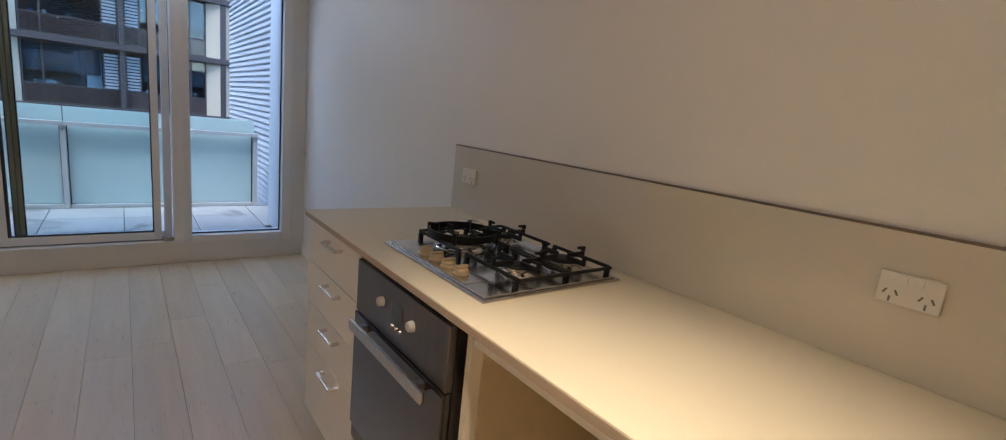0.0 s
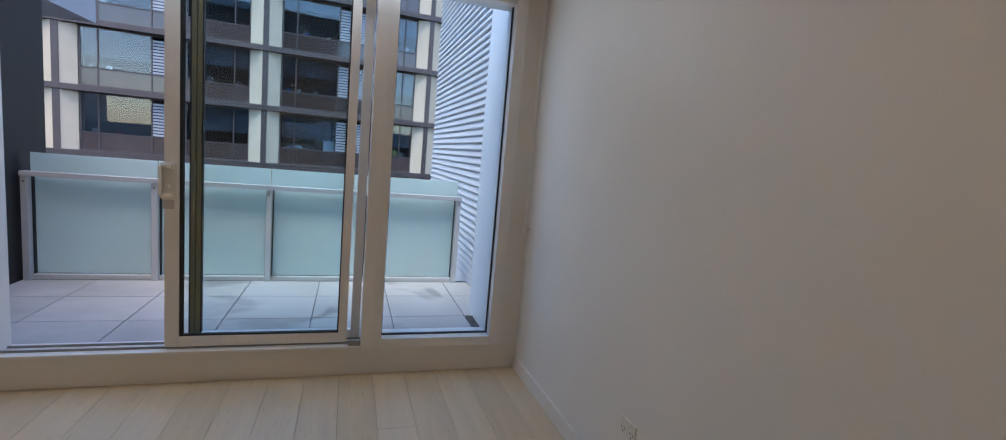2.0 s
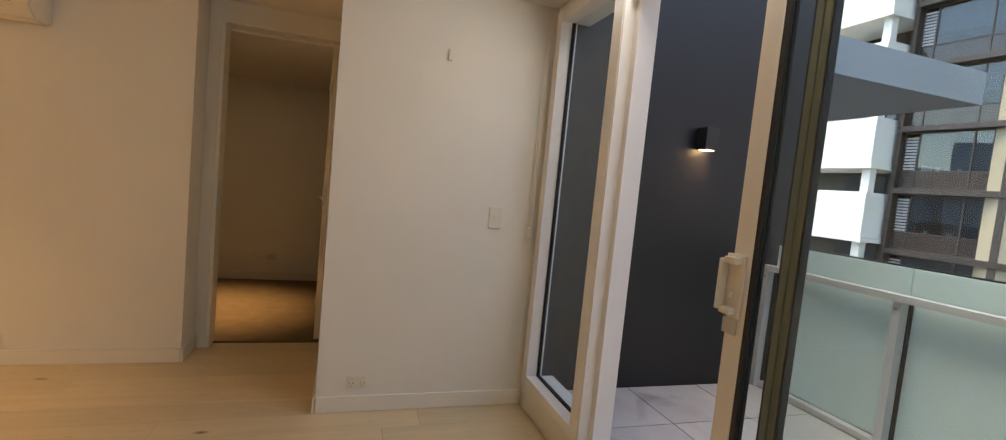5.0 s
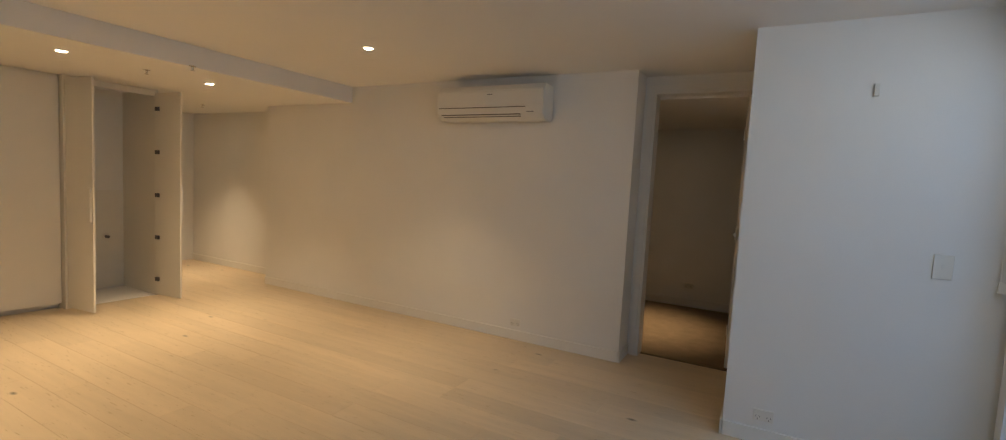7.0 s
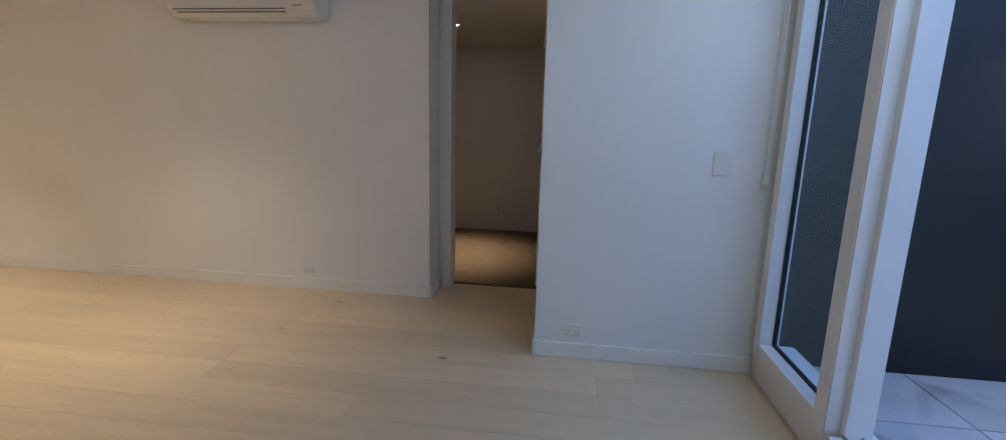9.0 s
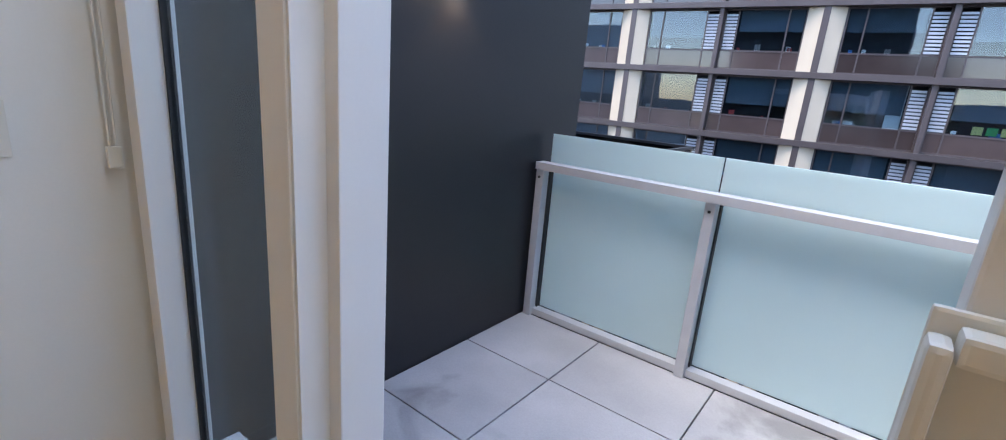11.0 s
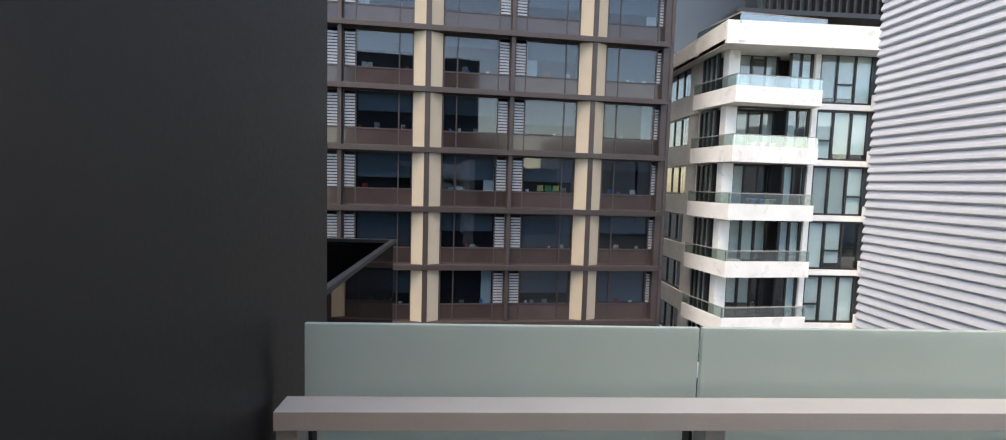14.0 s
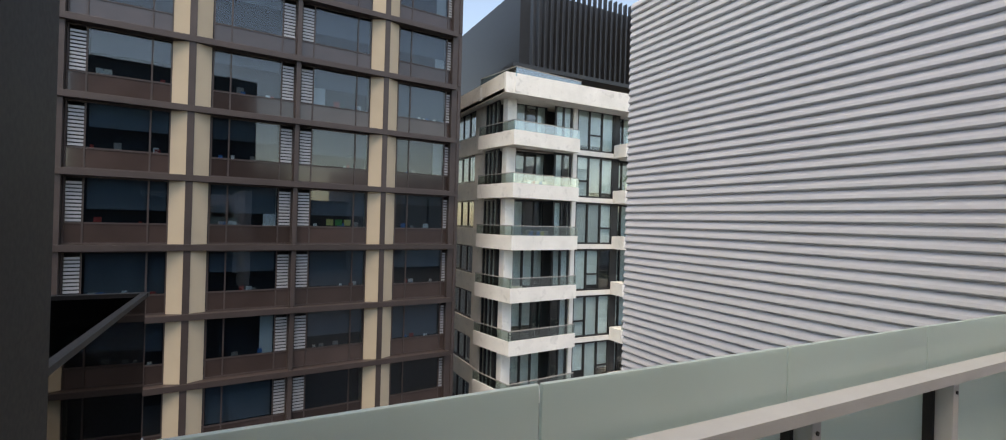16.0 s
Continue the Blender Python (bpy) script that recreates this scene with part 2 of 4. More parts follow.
LAMPCOOL = mat("wall_lamp_lens", (0.9, 0.85, 0.7), rough=0.3, var=0.0, bump=0.0, emit=((1.0, 0.72, 0.45), 12.0))
SOCK = mat("socket_hole", (0.20, 0.18, 0.15), rough=0.6, var=0.0, bump=0.0)
REDC = mat("red_cloth", (0.45, 0.06, 0.05), rough=0.7)
BLUEC = mat("blue_cloth", (0.05, 0.20, 0.50), rough=0.7)
GREENC = mat("green_card", (0.05, 0.35, 0.10), rough=0.7)
YELC = mat("yellow_card", (0.62, 0.60, 0.20), rough=0.7)
LEAF = mat("leaf", (0.06, 0.12, 0.05), rough=0.6, var=0.3, scale=12)


# ---- mesh helpers ----
def box(bm, x0, x1, y0, y1, z0, z1, bevel=0.0):
    vs = [bm.verts.new(p) for p in ((x0, y0, z0), (x1, y0, z0), (x1, y1, z0), (x0, y1, z0), (x0, y0, z1), (x1, y0, z1), (x1, y1, z1), (x0, y1, z1))]
    fs = [bm.faces.new([vs[i] for i in q]) for q in ((3, 2, 1, 0), (4, 5, 6, 7), (0, 1, 5, 4), (1, 2, 6, 5), (2, 3, 7, 6), (3, 0, 4, 7))]
    if bevel:
        es = list({e for f in fs for e in f.edges})
        bmesh.ops.bevel(bm, geom=es, offset=bevel, segments=2, affect='EDGES', profile=0.6)


def turn(bm, m):
    bmesh.ops.transform(bm, matrix=m, verts=bm.verts)


def tube(bm, a, b, r, n=12, r2=None):
    a, b = Vector(a), Vector(b)
    d = b - a
    q = d.to_track_quat('Z', 'Y').to_matrix().to_4x4()
    bmesh.ops.create_cone(bm, cap_ends=True, segments=n, radius1=r, radius2=r if r2 is None else r2, depth=d.length, matrix=Matrix.Translation((a + b) / 2) @ q)


def lathe(bm, prof, n=24, m=None):
    """Spin (radius, height) pairs round z."""
    rings = []
    for r, z in prof:
        rings.append([bm.verts.new((r * math.cos(2 * math.pi * k / n), r * math.sin(2 * math.pi * k / n), z)) for k in range(n)])
    for a, b in zip(rings, rings[1:]):
        for k in range(n):
            bm.faces.new((a[k], a[(k + 1) % n], b[(k + 1) % n], b[k]))
    bm.faces.new(rings[0][::-1])
    bm.faces.new(rings[-1])
    if m:
        bmesh.ops.transform(bm, matrix=m, verts=[v for r in rings for v in r])


def prism(bm, pts, z0, z1):
    lo = [bm.verts.new((x, y, z0)) for x, y in pts]
    hi = [bm.verts.new((x, y, z1)) for x, y in pts]
    bm.faces.new(lo[::-1])
    bm.faces.new(hi)
    k = len(pts)
    for i in range(k):
        bm.faces.new((lo[i], lo[(i + 1) % k], hi[(i + 1) % k], hi[i]))


def link_mesh(name, bm, material, parent=None, smooth=False):
    bmesh.ops.recalc_face_normals(bm, faces=bm.faces)
    me = bpy.data.meshes.new(name)
    bm.to_mesh(me)
    bm.free()
    me.materials.append(material)
    if smooth:
        for p in me.polygons:
            p.use_smooth = True
    ob = new(name, me)
    if parent:
        ob.parent = parent
    return ob


def part(name, bm, material, parent, label="", smooth=False):
    ob = link_mesh(name, bm, material, parent, smooth)
    return tagged(ob, label) if label else ob


def bx(name, dims, material, parent=None, label="", bevel=0.0):
    bm = bmesh.new()
    box(bm, *dims, bevel=bevel)
    return part(name, bm, material, parent, label)


def struct(name, dims, material, label, category, bevel=0.0):
    return tagged(bx(name, dims, material, None, "", bevel), label, category, kind="structure")


def boxes(name, lst, material, parent=None, label="", bevel=0.0):
    bm = bmesh.new()
    for d in lst:
        b2 = bmesh.new() if bevel else bm
        box(b2, *d, bevel=bevel)
        if bevel:
            me = bpy.data.meshes.new("tmp")
            b2.to_mesh(me)
            b2.free()
            bm.from_mesh(me)
            bpy.data.meshes.remove(me)
    return part(name, bm, material, parent, label)


def thing(name, loc, label, category, group=""):
    e = new(name)
    e.location = loc
    e.empty_display_size = 0.05
    return tagged(e, label, category, group)


# ---- large structure ----
XR, XL, XK, XA = 0.0, -3.37, -0.040, -4.12      # living wall, wall by the window, kitchen wall, long wall
ZC, ZK = 2.25, 2.09                            # ceilings: living, kitchen and hall
ZB = 0.115                                     # balcony level

struct("floor_base", (-4.5, 0.2, -8.3, 0.0, -0.2, -0.014), GROUT, "dark gap under the pale oak floorboards", "floor")
struct("floor_bedroom", (-6.7, -4.5, -4.2, 0.1, -0.2, -0.002), CARPET, "brown cut-pile bedroom carpet", "carpet")
struct("wall_east", (XR, 0.2, -2.45, 0.0, 0, 2.6), WALL, "white painted plaster living room wall", "wall")
struct("wall_kitchen", (XK, 0.2, -8.3, -2.452, 0, 2.6), WALL, "white painted plaster kitchen wall", "wall")
struct("wall_west_block", (-4.38, XL, -1.124, 0.0, 0, 2.6), WALL, "white painted plaster wall beside the balcony door", "wall")
struct("wall_long", (-4.38, XA, -6.20, -1.93, 0, 2.6), WALL, "long white painted plaster wall under the air conditioner", "wall")
struct("wall_hall", (-4.6, -4.45, -8.3, -6.202, 0, 2.6), WALL, "white painted hall wall washed by a downlight", "wall")
struct("wall_hall_end", (-4.45, XK, -8.5, -8.3, 0, 2.6), WALL, "white painted wall at the end of the hall", "wall")
bm = bmesh.new()
box(bm, -4.50, -4.382, -1.93, -1.86, 0, 2.6)
box(bm, -4.50, -4.382, -1.126, -0.9, 0, 2.6)
box(bm, -4.50, -4.382, -1.86, -1.126, 2.13, 2.6)
box(bm, -4.50, -4.382, -0.9, 0.1, 0, 2.6)
box(bm, -4.50, -4.382, -4.2, -1.93, 0, 2.6)
tagged(link_mesh("wall_doorway", bm, WALL), "white wall with an open doorway to the bedroom", "wall", kind="structure")
struct("wall_bedroom_back", (-6.7, -6.5, -4.2, 0.1, 0, 2.6), WALL, "white bedroom wall in shade", "wall")
struct("wall_bedroom_side", (-6.5, -4.5, -4.4, -4.2, 0, 2.6), WALL, "white bedroom side wall", "wall")
struct("wall_bedroom_end", (-6.5, -4.5, 0.1, 0.3, 0, 2.6), WALL, "white bedroom end wall", "wall")
bm = bmesh.new()
box(bm, -4.12, 0.0, -4.86, 0.0, ZC, ZC + 0.1)
box(bm, -6.5, -4.5, -4.2, 0.1, ZK, ZK + 0.1)
box(bm, -4.45, -4.12, -1.93, -1.124, ZC, ZC + 0.1)
box(bm, -4.45, 0.0, -8.3, -4.862, ZK, ZC + 0.1)
tagged(link_mesh("ceiling", bm, CEIL), "white plasterboard ceiling with a lower bulkhead", "ceiling", kind="structure")

# window wall: upstand, side strips, head
struct("window_upstand", (XL, XR, 0.0, 0.16, -0.2, 0.16), TRIM, "white painted upstand under the balcony doors", "wall")
struct("wall_window_right", (-0.12, XR, 0.002, 0.16, 0.16, 2.6), WALL, "white plaster strip beside the window", "wall")
struct("wall_window_left", (XL, -3.30, 0.002, 0.16, 0.16, 2.6), WALL, "white plaster strip beside the window", "wall")
struct("wall_window_head", (-3.30, -0.12, 0.002, 0.16, 2.2, 2.6), WALL, "white plaster head over the balcony doors", "wall")


def baseboard(name, dims):
    struct(name, dims, TRIM, "white painted timber skirting board", "baseboard", bevel=0.004)


baseboard("baseboard", (-0.014, -0.001, -2.43, -0.002, 0, 0.085))
baseboard("baseboard", (XL + 0.001, XL + 0.014, -1.122, -0.002, 0, 0.085))
baseboard("baseboard", (XA + 0.001, XA + 0.014, -6.198, -1.932, 0, 0.085))
baseboard("baseboard", (-4.449, -4.436, -8.298, -6.204, 0, 0.085))
baseboard("baseboard", (-6.499, -6.486, -4.19, 0.09, 0, 0.085))
baseboard("baseboard", (-4.37, XL + 0.012, -1.138, -1.125, 0, 0.085))
baseboard("baseboard", (-4.37, XA + 0.012, -1.929, -1.916, 0, 0.085))


# ---- balcony doors and windows ----
def window_unit():
    w = thing("balcony_door", (-1.7, 0.06, 0.16), "white aluminium sliding balcony door, slid open, between two fixed panes", "sliding door")
    z0, z1 = 0.16, 2.2
    o = w.location

    def q(name, d, m, parent=w, label="", bevel=0.003):
        ob = bx(name, (d[0] - o[0], d[1] - o[0], d[2] - o[1], d[3] - o[1], d[4] - o[2], d[5] - o[2]), m, parent, label, bevel)
        return ob
    y0, y1 = -0.03, 0.13
    q("frame_side", (-3.30, -3.235, y0, 0.062, z0, z1), ALUW)
    q("frame_side", (-0.186, -0.12, y0, y1, z0, z1), ALUW)
    q("frame_head", (-3.234, -0.187, y0, y1, z1 - 0.06, z1), ALUW)
    q("frame_sill", (-3.234, -2.676, y0, y1, z0, z0 + 0.055), ALUW)
    q("frame_sill", (-0.822, -0.187, y0, y1, z0, z0 + 0.055), ALUW)
    q("door_track", (-2.568, -0.934, y0, y1, z0, z0 + 0.018), ALUW)
    q("track_rib", (-2.568, -0.934, 0.015, 0.021, z0 + 0.018, z0 + 0.030), GREYPL, bevel=0)
    q("track_rib", (-2.568, -0.934, 0.075, 0.081, z0 + 0.018, z0 + 0.030), GREYPL, bevel=0)
    q("mullion", (-2.675, -2.60, y0 - 0.004, y1, z0, z1 - 0.061), ALUW)
    q("jamb_strip", (-2.599, -2.56, y0 + 0.05, y1 - 0.02, z0 + 0.02, z1 - 0.061), ALUW, label="white inner jamb with a rubber seal")
    q("jamb_seal", (-2.599, -2.592, y0 - 0.001, y0 + 0.05, z0 + 0.02, z1 - 0.061), ALUW, bevel=0)
    q("mullion", (-0.933, -0.823, y0 - 0.004, y1, z0, z1 - 0.061), ALUW)
    q("mullion_bead", (-0.872, -0.862, y0 - 0.012, y0 - 0.004, z0 + 0.02, z1 - 0.061), ALUW, bevel=0)
    # fixed panes
    for a, b in ((-3.234, -2.676), (-0.822, -0.187)):
        for g in ((a, a + 0.006), (b - 0.006, b)):
            q("gasket", (g[0], g[1], 0.03, 0.05, z0 + 0.055, z1 - 0.06), GASKET, bevel=0)
        q("gasket", (a + 0.006, b - 0.006, 0.03, 0.05, z0 + 0.055, z0 + 0.062), GASKET, bevel=0)
        p = q("pane", (a + 0.006, b - 0.006, 0.037, 0.043, z0 + 0.062, z1 - 0.06), GLASS, bevel=0)
        p.visible_shadow = False
    # inner sliding leaf, pushed open
    leaf = q("sliding_leaf", (-1.89, -1.825, 0.002, 0.036, z0 + 0.03, z1 - 0.065), ALUW)
    q("leaf_stile", (-1.055, -1.01, 0.002, 0.036, z0 + 0.03, z1 - 0.065), ALUW)
    q("leaf_rail", (-1.825, -1.055, 0.004, 0.034, z0 + 0.03, z0 + 0.085), ALUW)
    q("leaf_rail", (-1.825, -1.055, 0.004, 0.034, z1 - 0.12, z1 - 0.065), ALUW)
    q("gasket", (-1.825, -1.811, 0.004, 0.034, z0 + 0.085, z1 - 0.12), GASKET, bevel=0)
    q("gasket", (-1.062, -1.055, 0.008, 0.03, z0 + 0.085, z1 - 0.12), GASKET, bevel=0)
    q("gasket", (-1.811, -1.062, 0.008, 0.03, z0 + 0.085, z0 + 0.094), GASKET, bevel=0)
    p = q("pane", (-1.811, -1.062, 0.016, 0.022, z0 + 0.094, z1 - 0.12), GLASS, bevel=0)
    p.visible_shadow = False
    # outer fixed leaf
    q("outer_stile", (-1.796, -1.775, 0.074, 0.104, z0 + 0.03, z1 - 0.065), BRONZE, label="olive seal strip on the outer leaf")
    q("outer_stile", (-1.771, -1.750, 0.074, 0.104, z0 + 0.03, z1 - 0.065), BRONZE, label="olive seal strip on the outer leaf")
    q("strip_slot", (-1.7748, -1.7712, 0.080, 0.102, z0 + 0.03, z1 - 0.065), GASKET, bevel=0)
    q("gasket", (-1.8028, -1.7965, 0.076, 0.102, z0 + 0.03, z1 - 0.065), GASKET, bevel=0)
    q("gasket", (-1.7495, -1.7435, 0.076, 0.102, z0 + 0.03, z1 - 0.065), GASKET, bevel=0)
    q("outer_rail", (-1.743, -0.99, 0.066, 0.10, z0 + 0.03, z0 + 0.08), ALUW)
    q("outer_rail", (-1.743, -0.99, 0.066, 0.10, z1 - 0.12, z1 - 0.065), ALUW)
    q("outer_stile", (-0.989, -0.94, 0.066, 0.10, z0 + 0.03, z1 - 0.065), ALUW)
    p = q("pane", (-1.743, -0.99, 0.080, 0.086, z0 + 0.08, z1 - 0.12), GLASS, bevel=0)
    p.visible_shadow = False
    # pull handle with a thumb latch
    h = q("handle", (-1.905, -1.838, -0.006, 0.001, 0.95, 1.125), WHITEPL, bevel=0.003)
    q("handle_grip", (-1.905, -1.892, -0.034, -0.007, 0.965, 1.11), WHITEPL, bevel=0.005)
    q("handle_arm", (-1.891, -1.850, -0.03, -0.007, 0.958, 0.978), WHITEPL, bevel=0.004)
    q("handle_arm", (-1.891, -1.850, -0.03, -0.007, 1.098, 1.118), WHITEPL, bevel=0.004)
    q("thumb_latch", (-1.880, -1.862, -0.022, -0.007, 1.005, 1.020), WHITEPL, bevel=0.003)
    q("lock_cover", (-1.896, -1.845, -0.004, 0.001, 0.90, 0.945), ALUG, bevel=0.002)
    # keeper on the mullion
    q("keeper", (-2.6, -2.594, -0.026, 0.012, 1.0, 1.14), CHROME, bevel=0.002)
    q("keeper_slot", (-2.5935, -2.5925, -0.016, 0.002, 1.03, 1.06), SOCK, bevel=0)
    q("keeper_slot", (-2.5935, -2.5925, -0.016, 0.002, 1.08, 1.11), SOCK, bevel=0)
    # corner block at the slider's foot
    q("track_stop", (-1.0, -0.936, -0.028, 0.0, z0 + 0.019, z0 + 0.05), GREYPL, bevel=0.002)
    return w


window_unit()


def blind_cord(x, y, zlow, zhigh, clip_dx):
    t = thing("blind_cord", (x, y, zlow), "thin beige blind cord loop held by a small wall clip", "blind cord", "blind cords")
    bm = bmesh.new()
    tube(bm, (0, 0, 0.02), (0, 0, zhigh - zlow), 0.0022, 6)
    tube(bm, (0.0, 0.012, 0.02), (0.0, 0.012, zhigh - zlow), 0.0022, 6)
    part("cord", bm, TRIM, t)
    bm = bmesh.new()
    box(bm, -0.009, 0.009, -0.008, 0.02, -0.02, 0.03, bevel=0.003)
    part("cord_clip", bm, WHITEPL, t)
    bm = bmesh.new()
    tube(bm, (0, 0.005, 0), (clip_dx, 0.005, 0), 0.004, 8)
    part("clip_pin", bm, CHROME, t)


blind_cord(-0.03, -0.06, 0.88, 2.28, 0.03)
blind_cord(XL + 0.03, -0.06, 1.0, 2.28, -0.03)

# ---- balcony ----
struct("balcony_base", (-3.264, 0.07, 0.16, 1.66, -0.25, ZB - 0.012), GROUT, "dark base in the joints of the balcony pavers", "balcony floor")
struct("balcony_slab_edge", (-3.264, 0.07, 1.66, 1.70, -0.4, 0.06), SLAB, "grey concrete edge of the balcony slab", "slab")
struct("wall_balcony_left", (-3.6, -3.264, 0.066, 1.91, -4.0, 3.0), BLACKW, "charcoal rendered side wall of the balcony", "wall")
struct("wall_balcony_pier", (-0.115, 0.2, 0.162, 0.78, -4.0, 3.3), PIER, "smooth white rendered pier beside the window", "wall")
struct("wall_outer_upper", (-3.264, -0.115, 0.002, 0.16, 2.602, 3.0), PIER, "rendered outer wall above the balcony doors", "wall")

# corrugated cladding
bm = bmesh.new()
pitch = 0.066
nrib = int(8.4 / pitch)
prof = [(0.0, 0.0), (0.018, 0.07), (0.025, 0.20), (0.021, 0.50), (0.008, 0.88)]
rows = []
for k in range(nrib):
    for dx, f in prof:
        z = -5.0 + (k + f) * pitch
        rows.append((bm.verts.new((0.09 - dx, 0.781, z)), bm.verts.new((0.09 - dx, 4.25, z))))
for a, b in zip(rows, rows[1:]):
    bm.faces.new((a[0], a[1], b[1], b[0]))
v2 = [bm.verts.new(p) for p in ((0.2, 0.781, -5), (0.2, 4.25, -5), (0.2, 4.25, 3.35), (0.2, 0.781, 3.35))]
bm.faces.new(v2)
tagged(link_mesh("wall_corrugated", bm, CORR), "white corrugated steel cladding in horizontal ribs", "cladding", kind="structure")
struct("wall_corrugated_core", (0.11, 0.6, 0.785, 4.2, -5.0, 3.3), CORR, "white return of the corrugated wall", "wall")


# ---- balustrade ----
def balustrade():
    t = thing("balustrade", (-1.67, 1.56, ZB), "grey aluminium balustrade with frosted glass panels taller than its rail", "balustrade")
    o = t.location
    xs = (-3.228, -2.436, -1.642, -0.862, -0.085)

    def q(name, d, m, label="", bevel=0.003, parent=t):
        return bx(name, (d[0] - o[0], d[1] - o[0], d[2] - o[1], d[3] - o[1], d[4] - o[2], d[5] - o[2]), m, parent, label, bevel)
    q("top_rail", (-3.246, -0.06, 1.535, 1.600, 0.872, 0.907), ALUG, bevel=0.0015)
    q("bottom_rail", (-3.262, -0.06, 1.575, 1.625, ZB + 0.0, ZB + 0.035), ALUG, bevel=0.003)
    for i, x in enumerate(xs):
        p = q("post", (x - 0.02, x + 0.02, 1.55, 1.60, ZB, 0.871), ALUG, bevel=0.003)
        bm = bmesh.new()
        tube(bm, (x - o[0], -0.006, 0.72), (x - o[0], -0.014, 0.72), 0.006, 8)
        part("screw", bm, BLACKPL, p)
        if i < 4:
            q("glass_panel", (x + 0.0035, xs[i + 1] - 0.0035, 1.631, 1.643, ZB + 0.036, 1.038), FROST, bevel=0.002)
            q("glazing_seal", (x + 0.021, x + 0.028, 1.601, 1.630, ZB + 0.036, 0.87), GASKET, bevel=0)
            q("glazing_seal", (xs[i + 1] - 0.028, xs[i + 1] - 0.021, 1.601, 1.630, ZB + 0.036, 0.87), GASKET, bevel=0)
    return t


balustrade()


def wall_lamp():
    t = thing("wall_lamp", (-3.264, 0.97, 1.64), "small black box wall lamp shining down the charcoal wall", "wall lamp")
    bm = bmesh.new()
    box(bm, 0.0, 0.085, -0.045, 0.045, -0.065, 0.065, bevel=0.004)
    part("housing", bm, BLACKPL, t)
    bx("lens", (0.015, 0.07, -0.03, 0.03, -0.068, -0.0655), LAMPCOOL, t, "glowing warm lens")


wall_lamp()
lam = new("wall_lamp_glow", bpy.data.lights.new("wall_lamp_glow", 'SPOT'))
lam.data.energy, lam.data.color, lam.data.spot_size, lam.data.shadow_soft_size = 0.8, (1.0, 0.66, 0.36), radians(95), 0.03
lam.matrix_world = look((-3.215, 0.97, 1.565), (-3.225, 0.97, 0))


# ---- downlights ----
def downlight(x, y, z, watts, spread=66, tone=(1.0, 0.74, 0.44), first=[None]):
    if first[0] is None:
        t = thing("downlight", (x, y, z), "recessed white ceiling downlight, lit warm", "downlight", "ceiling downlights")
        bm = bmesh.new()
        lathe(bm, [(0.044, 0.0), (0.044, -0.004), (0.030, -0.006), (0.030, 0.0)], 24)
        part("trim_ring", bm, WHITEPL, t, smooth=False)
        bm = bmesh.new()
        bmesh.ops.create_circle(bm, cap_ends=True, radius=0.029, segments=20, matrix=Matrix.Translation((0, 0, -0.0065)))
        part("lens", bm, LAMPON, t, "glowing warm lens")
        first[0] = t
    else:
        copy_thing(first[0], Matrix.Translation((x, y, z)))
    s = new("downlight_beam", bpy.data.lights.new("downlight_beam", 'SPOT'))
    s.data.energy, s.data.color, s.data.spot_size, s.data.spot_blend, s.data.shadow_soft_size = watts, tone, radians(spread), 1.0, 0.04
    s.location = (x, y, z - 0.012)


for x, y, z, w, a in ((-3.00, -3.56, ZC, 28, 96), (-2.99, -5.44, ZK, 38, 84), (-1.91, -5.31, ZK, 26, 84), (-0.95, -3.95, ZC, 30, 78), (-0.85, -5.3, ZK, 26, 84), (-3.68, -7.3, ZK, 40, 84)):
    downlight(x, y, z, w, a)
downlight(-5.36, -2.05, ZK, 46, 56, (1.0, 0.70, 0.38))


# ---- kitchen ----
YE = -2.445         # end of the bench
XF = -0.675         # its front edge
ZT = 0.914


def worktop():
    bm = bmesh.new()
    box(bm, XF, XK - 0.001, -5.3, YE + 0.01, ZT - 0.022, ZT, bevel=0.002)
    t = tagged(link_mesh("worktop", bm, LAMIN), "long cream laminate worktop along the kitchen wall", "worktop")
    bx("edge_strip", (XF - 0.0012, XF - 0.0002, -5.3, YE + 0.008, ZT - 0.021, ZT - 0.004), EDGE, t, "worn brown laminate edge")


worktop()
struct("splashback", (XK - 0.010, XK - 0.001, -5.3, -2.456, ZT + 0.001, 1.192), SPLASH, "glossy beige splashback panel", "splashback")
struct("splashback_bead", (XK - 0.0105, XK - 0.001, -5.3, -2.455, 1.193, 1.1975), BEAD, "thin dark bead along the splashback top", "trim")


def bar_handle(parent, x, y0, y1, z):
    bm = bmesh.new()
    box(bm, x - 0.032, x - 0.022, y0, y1, z - 0.005, z + 0.005, bevel=0.0015)
    box(bm, x - 0.023, x, y0, y0 + 0.010, z - 0.005, z + 0.005)
    box(bm, x - 0.023, x, y1 - 0.010, y1, z - 0.005, z + 0.005)
    part("handle", bm, CHROME, parent, "white bow handle")


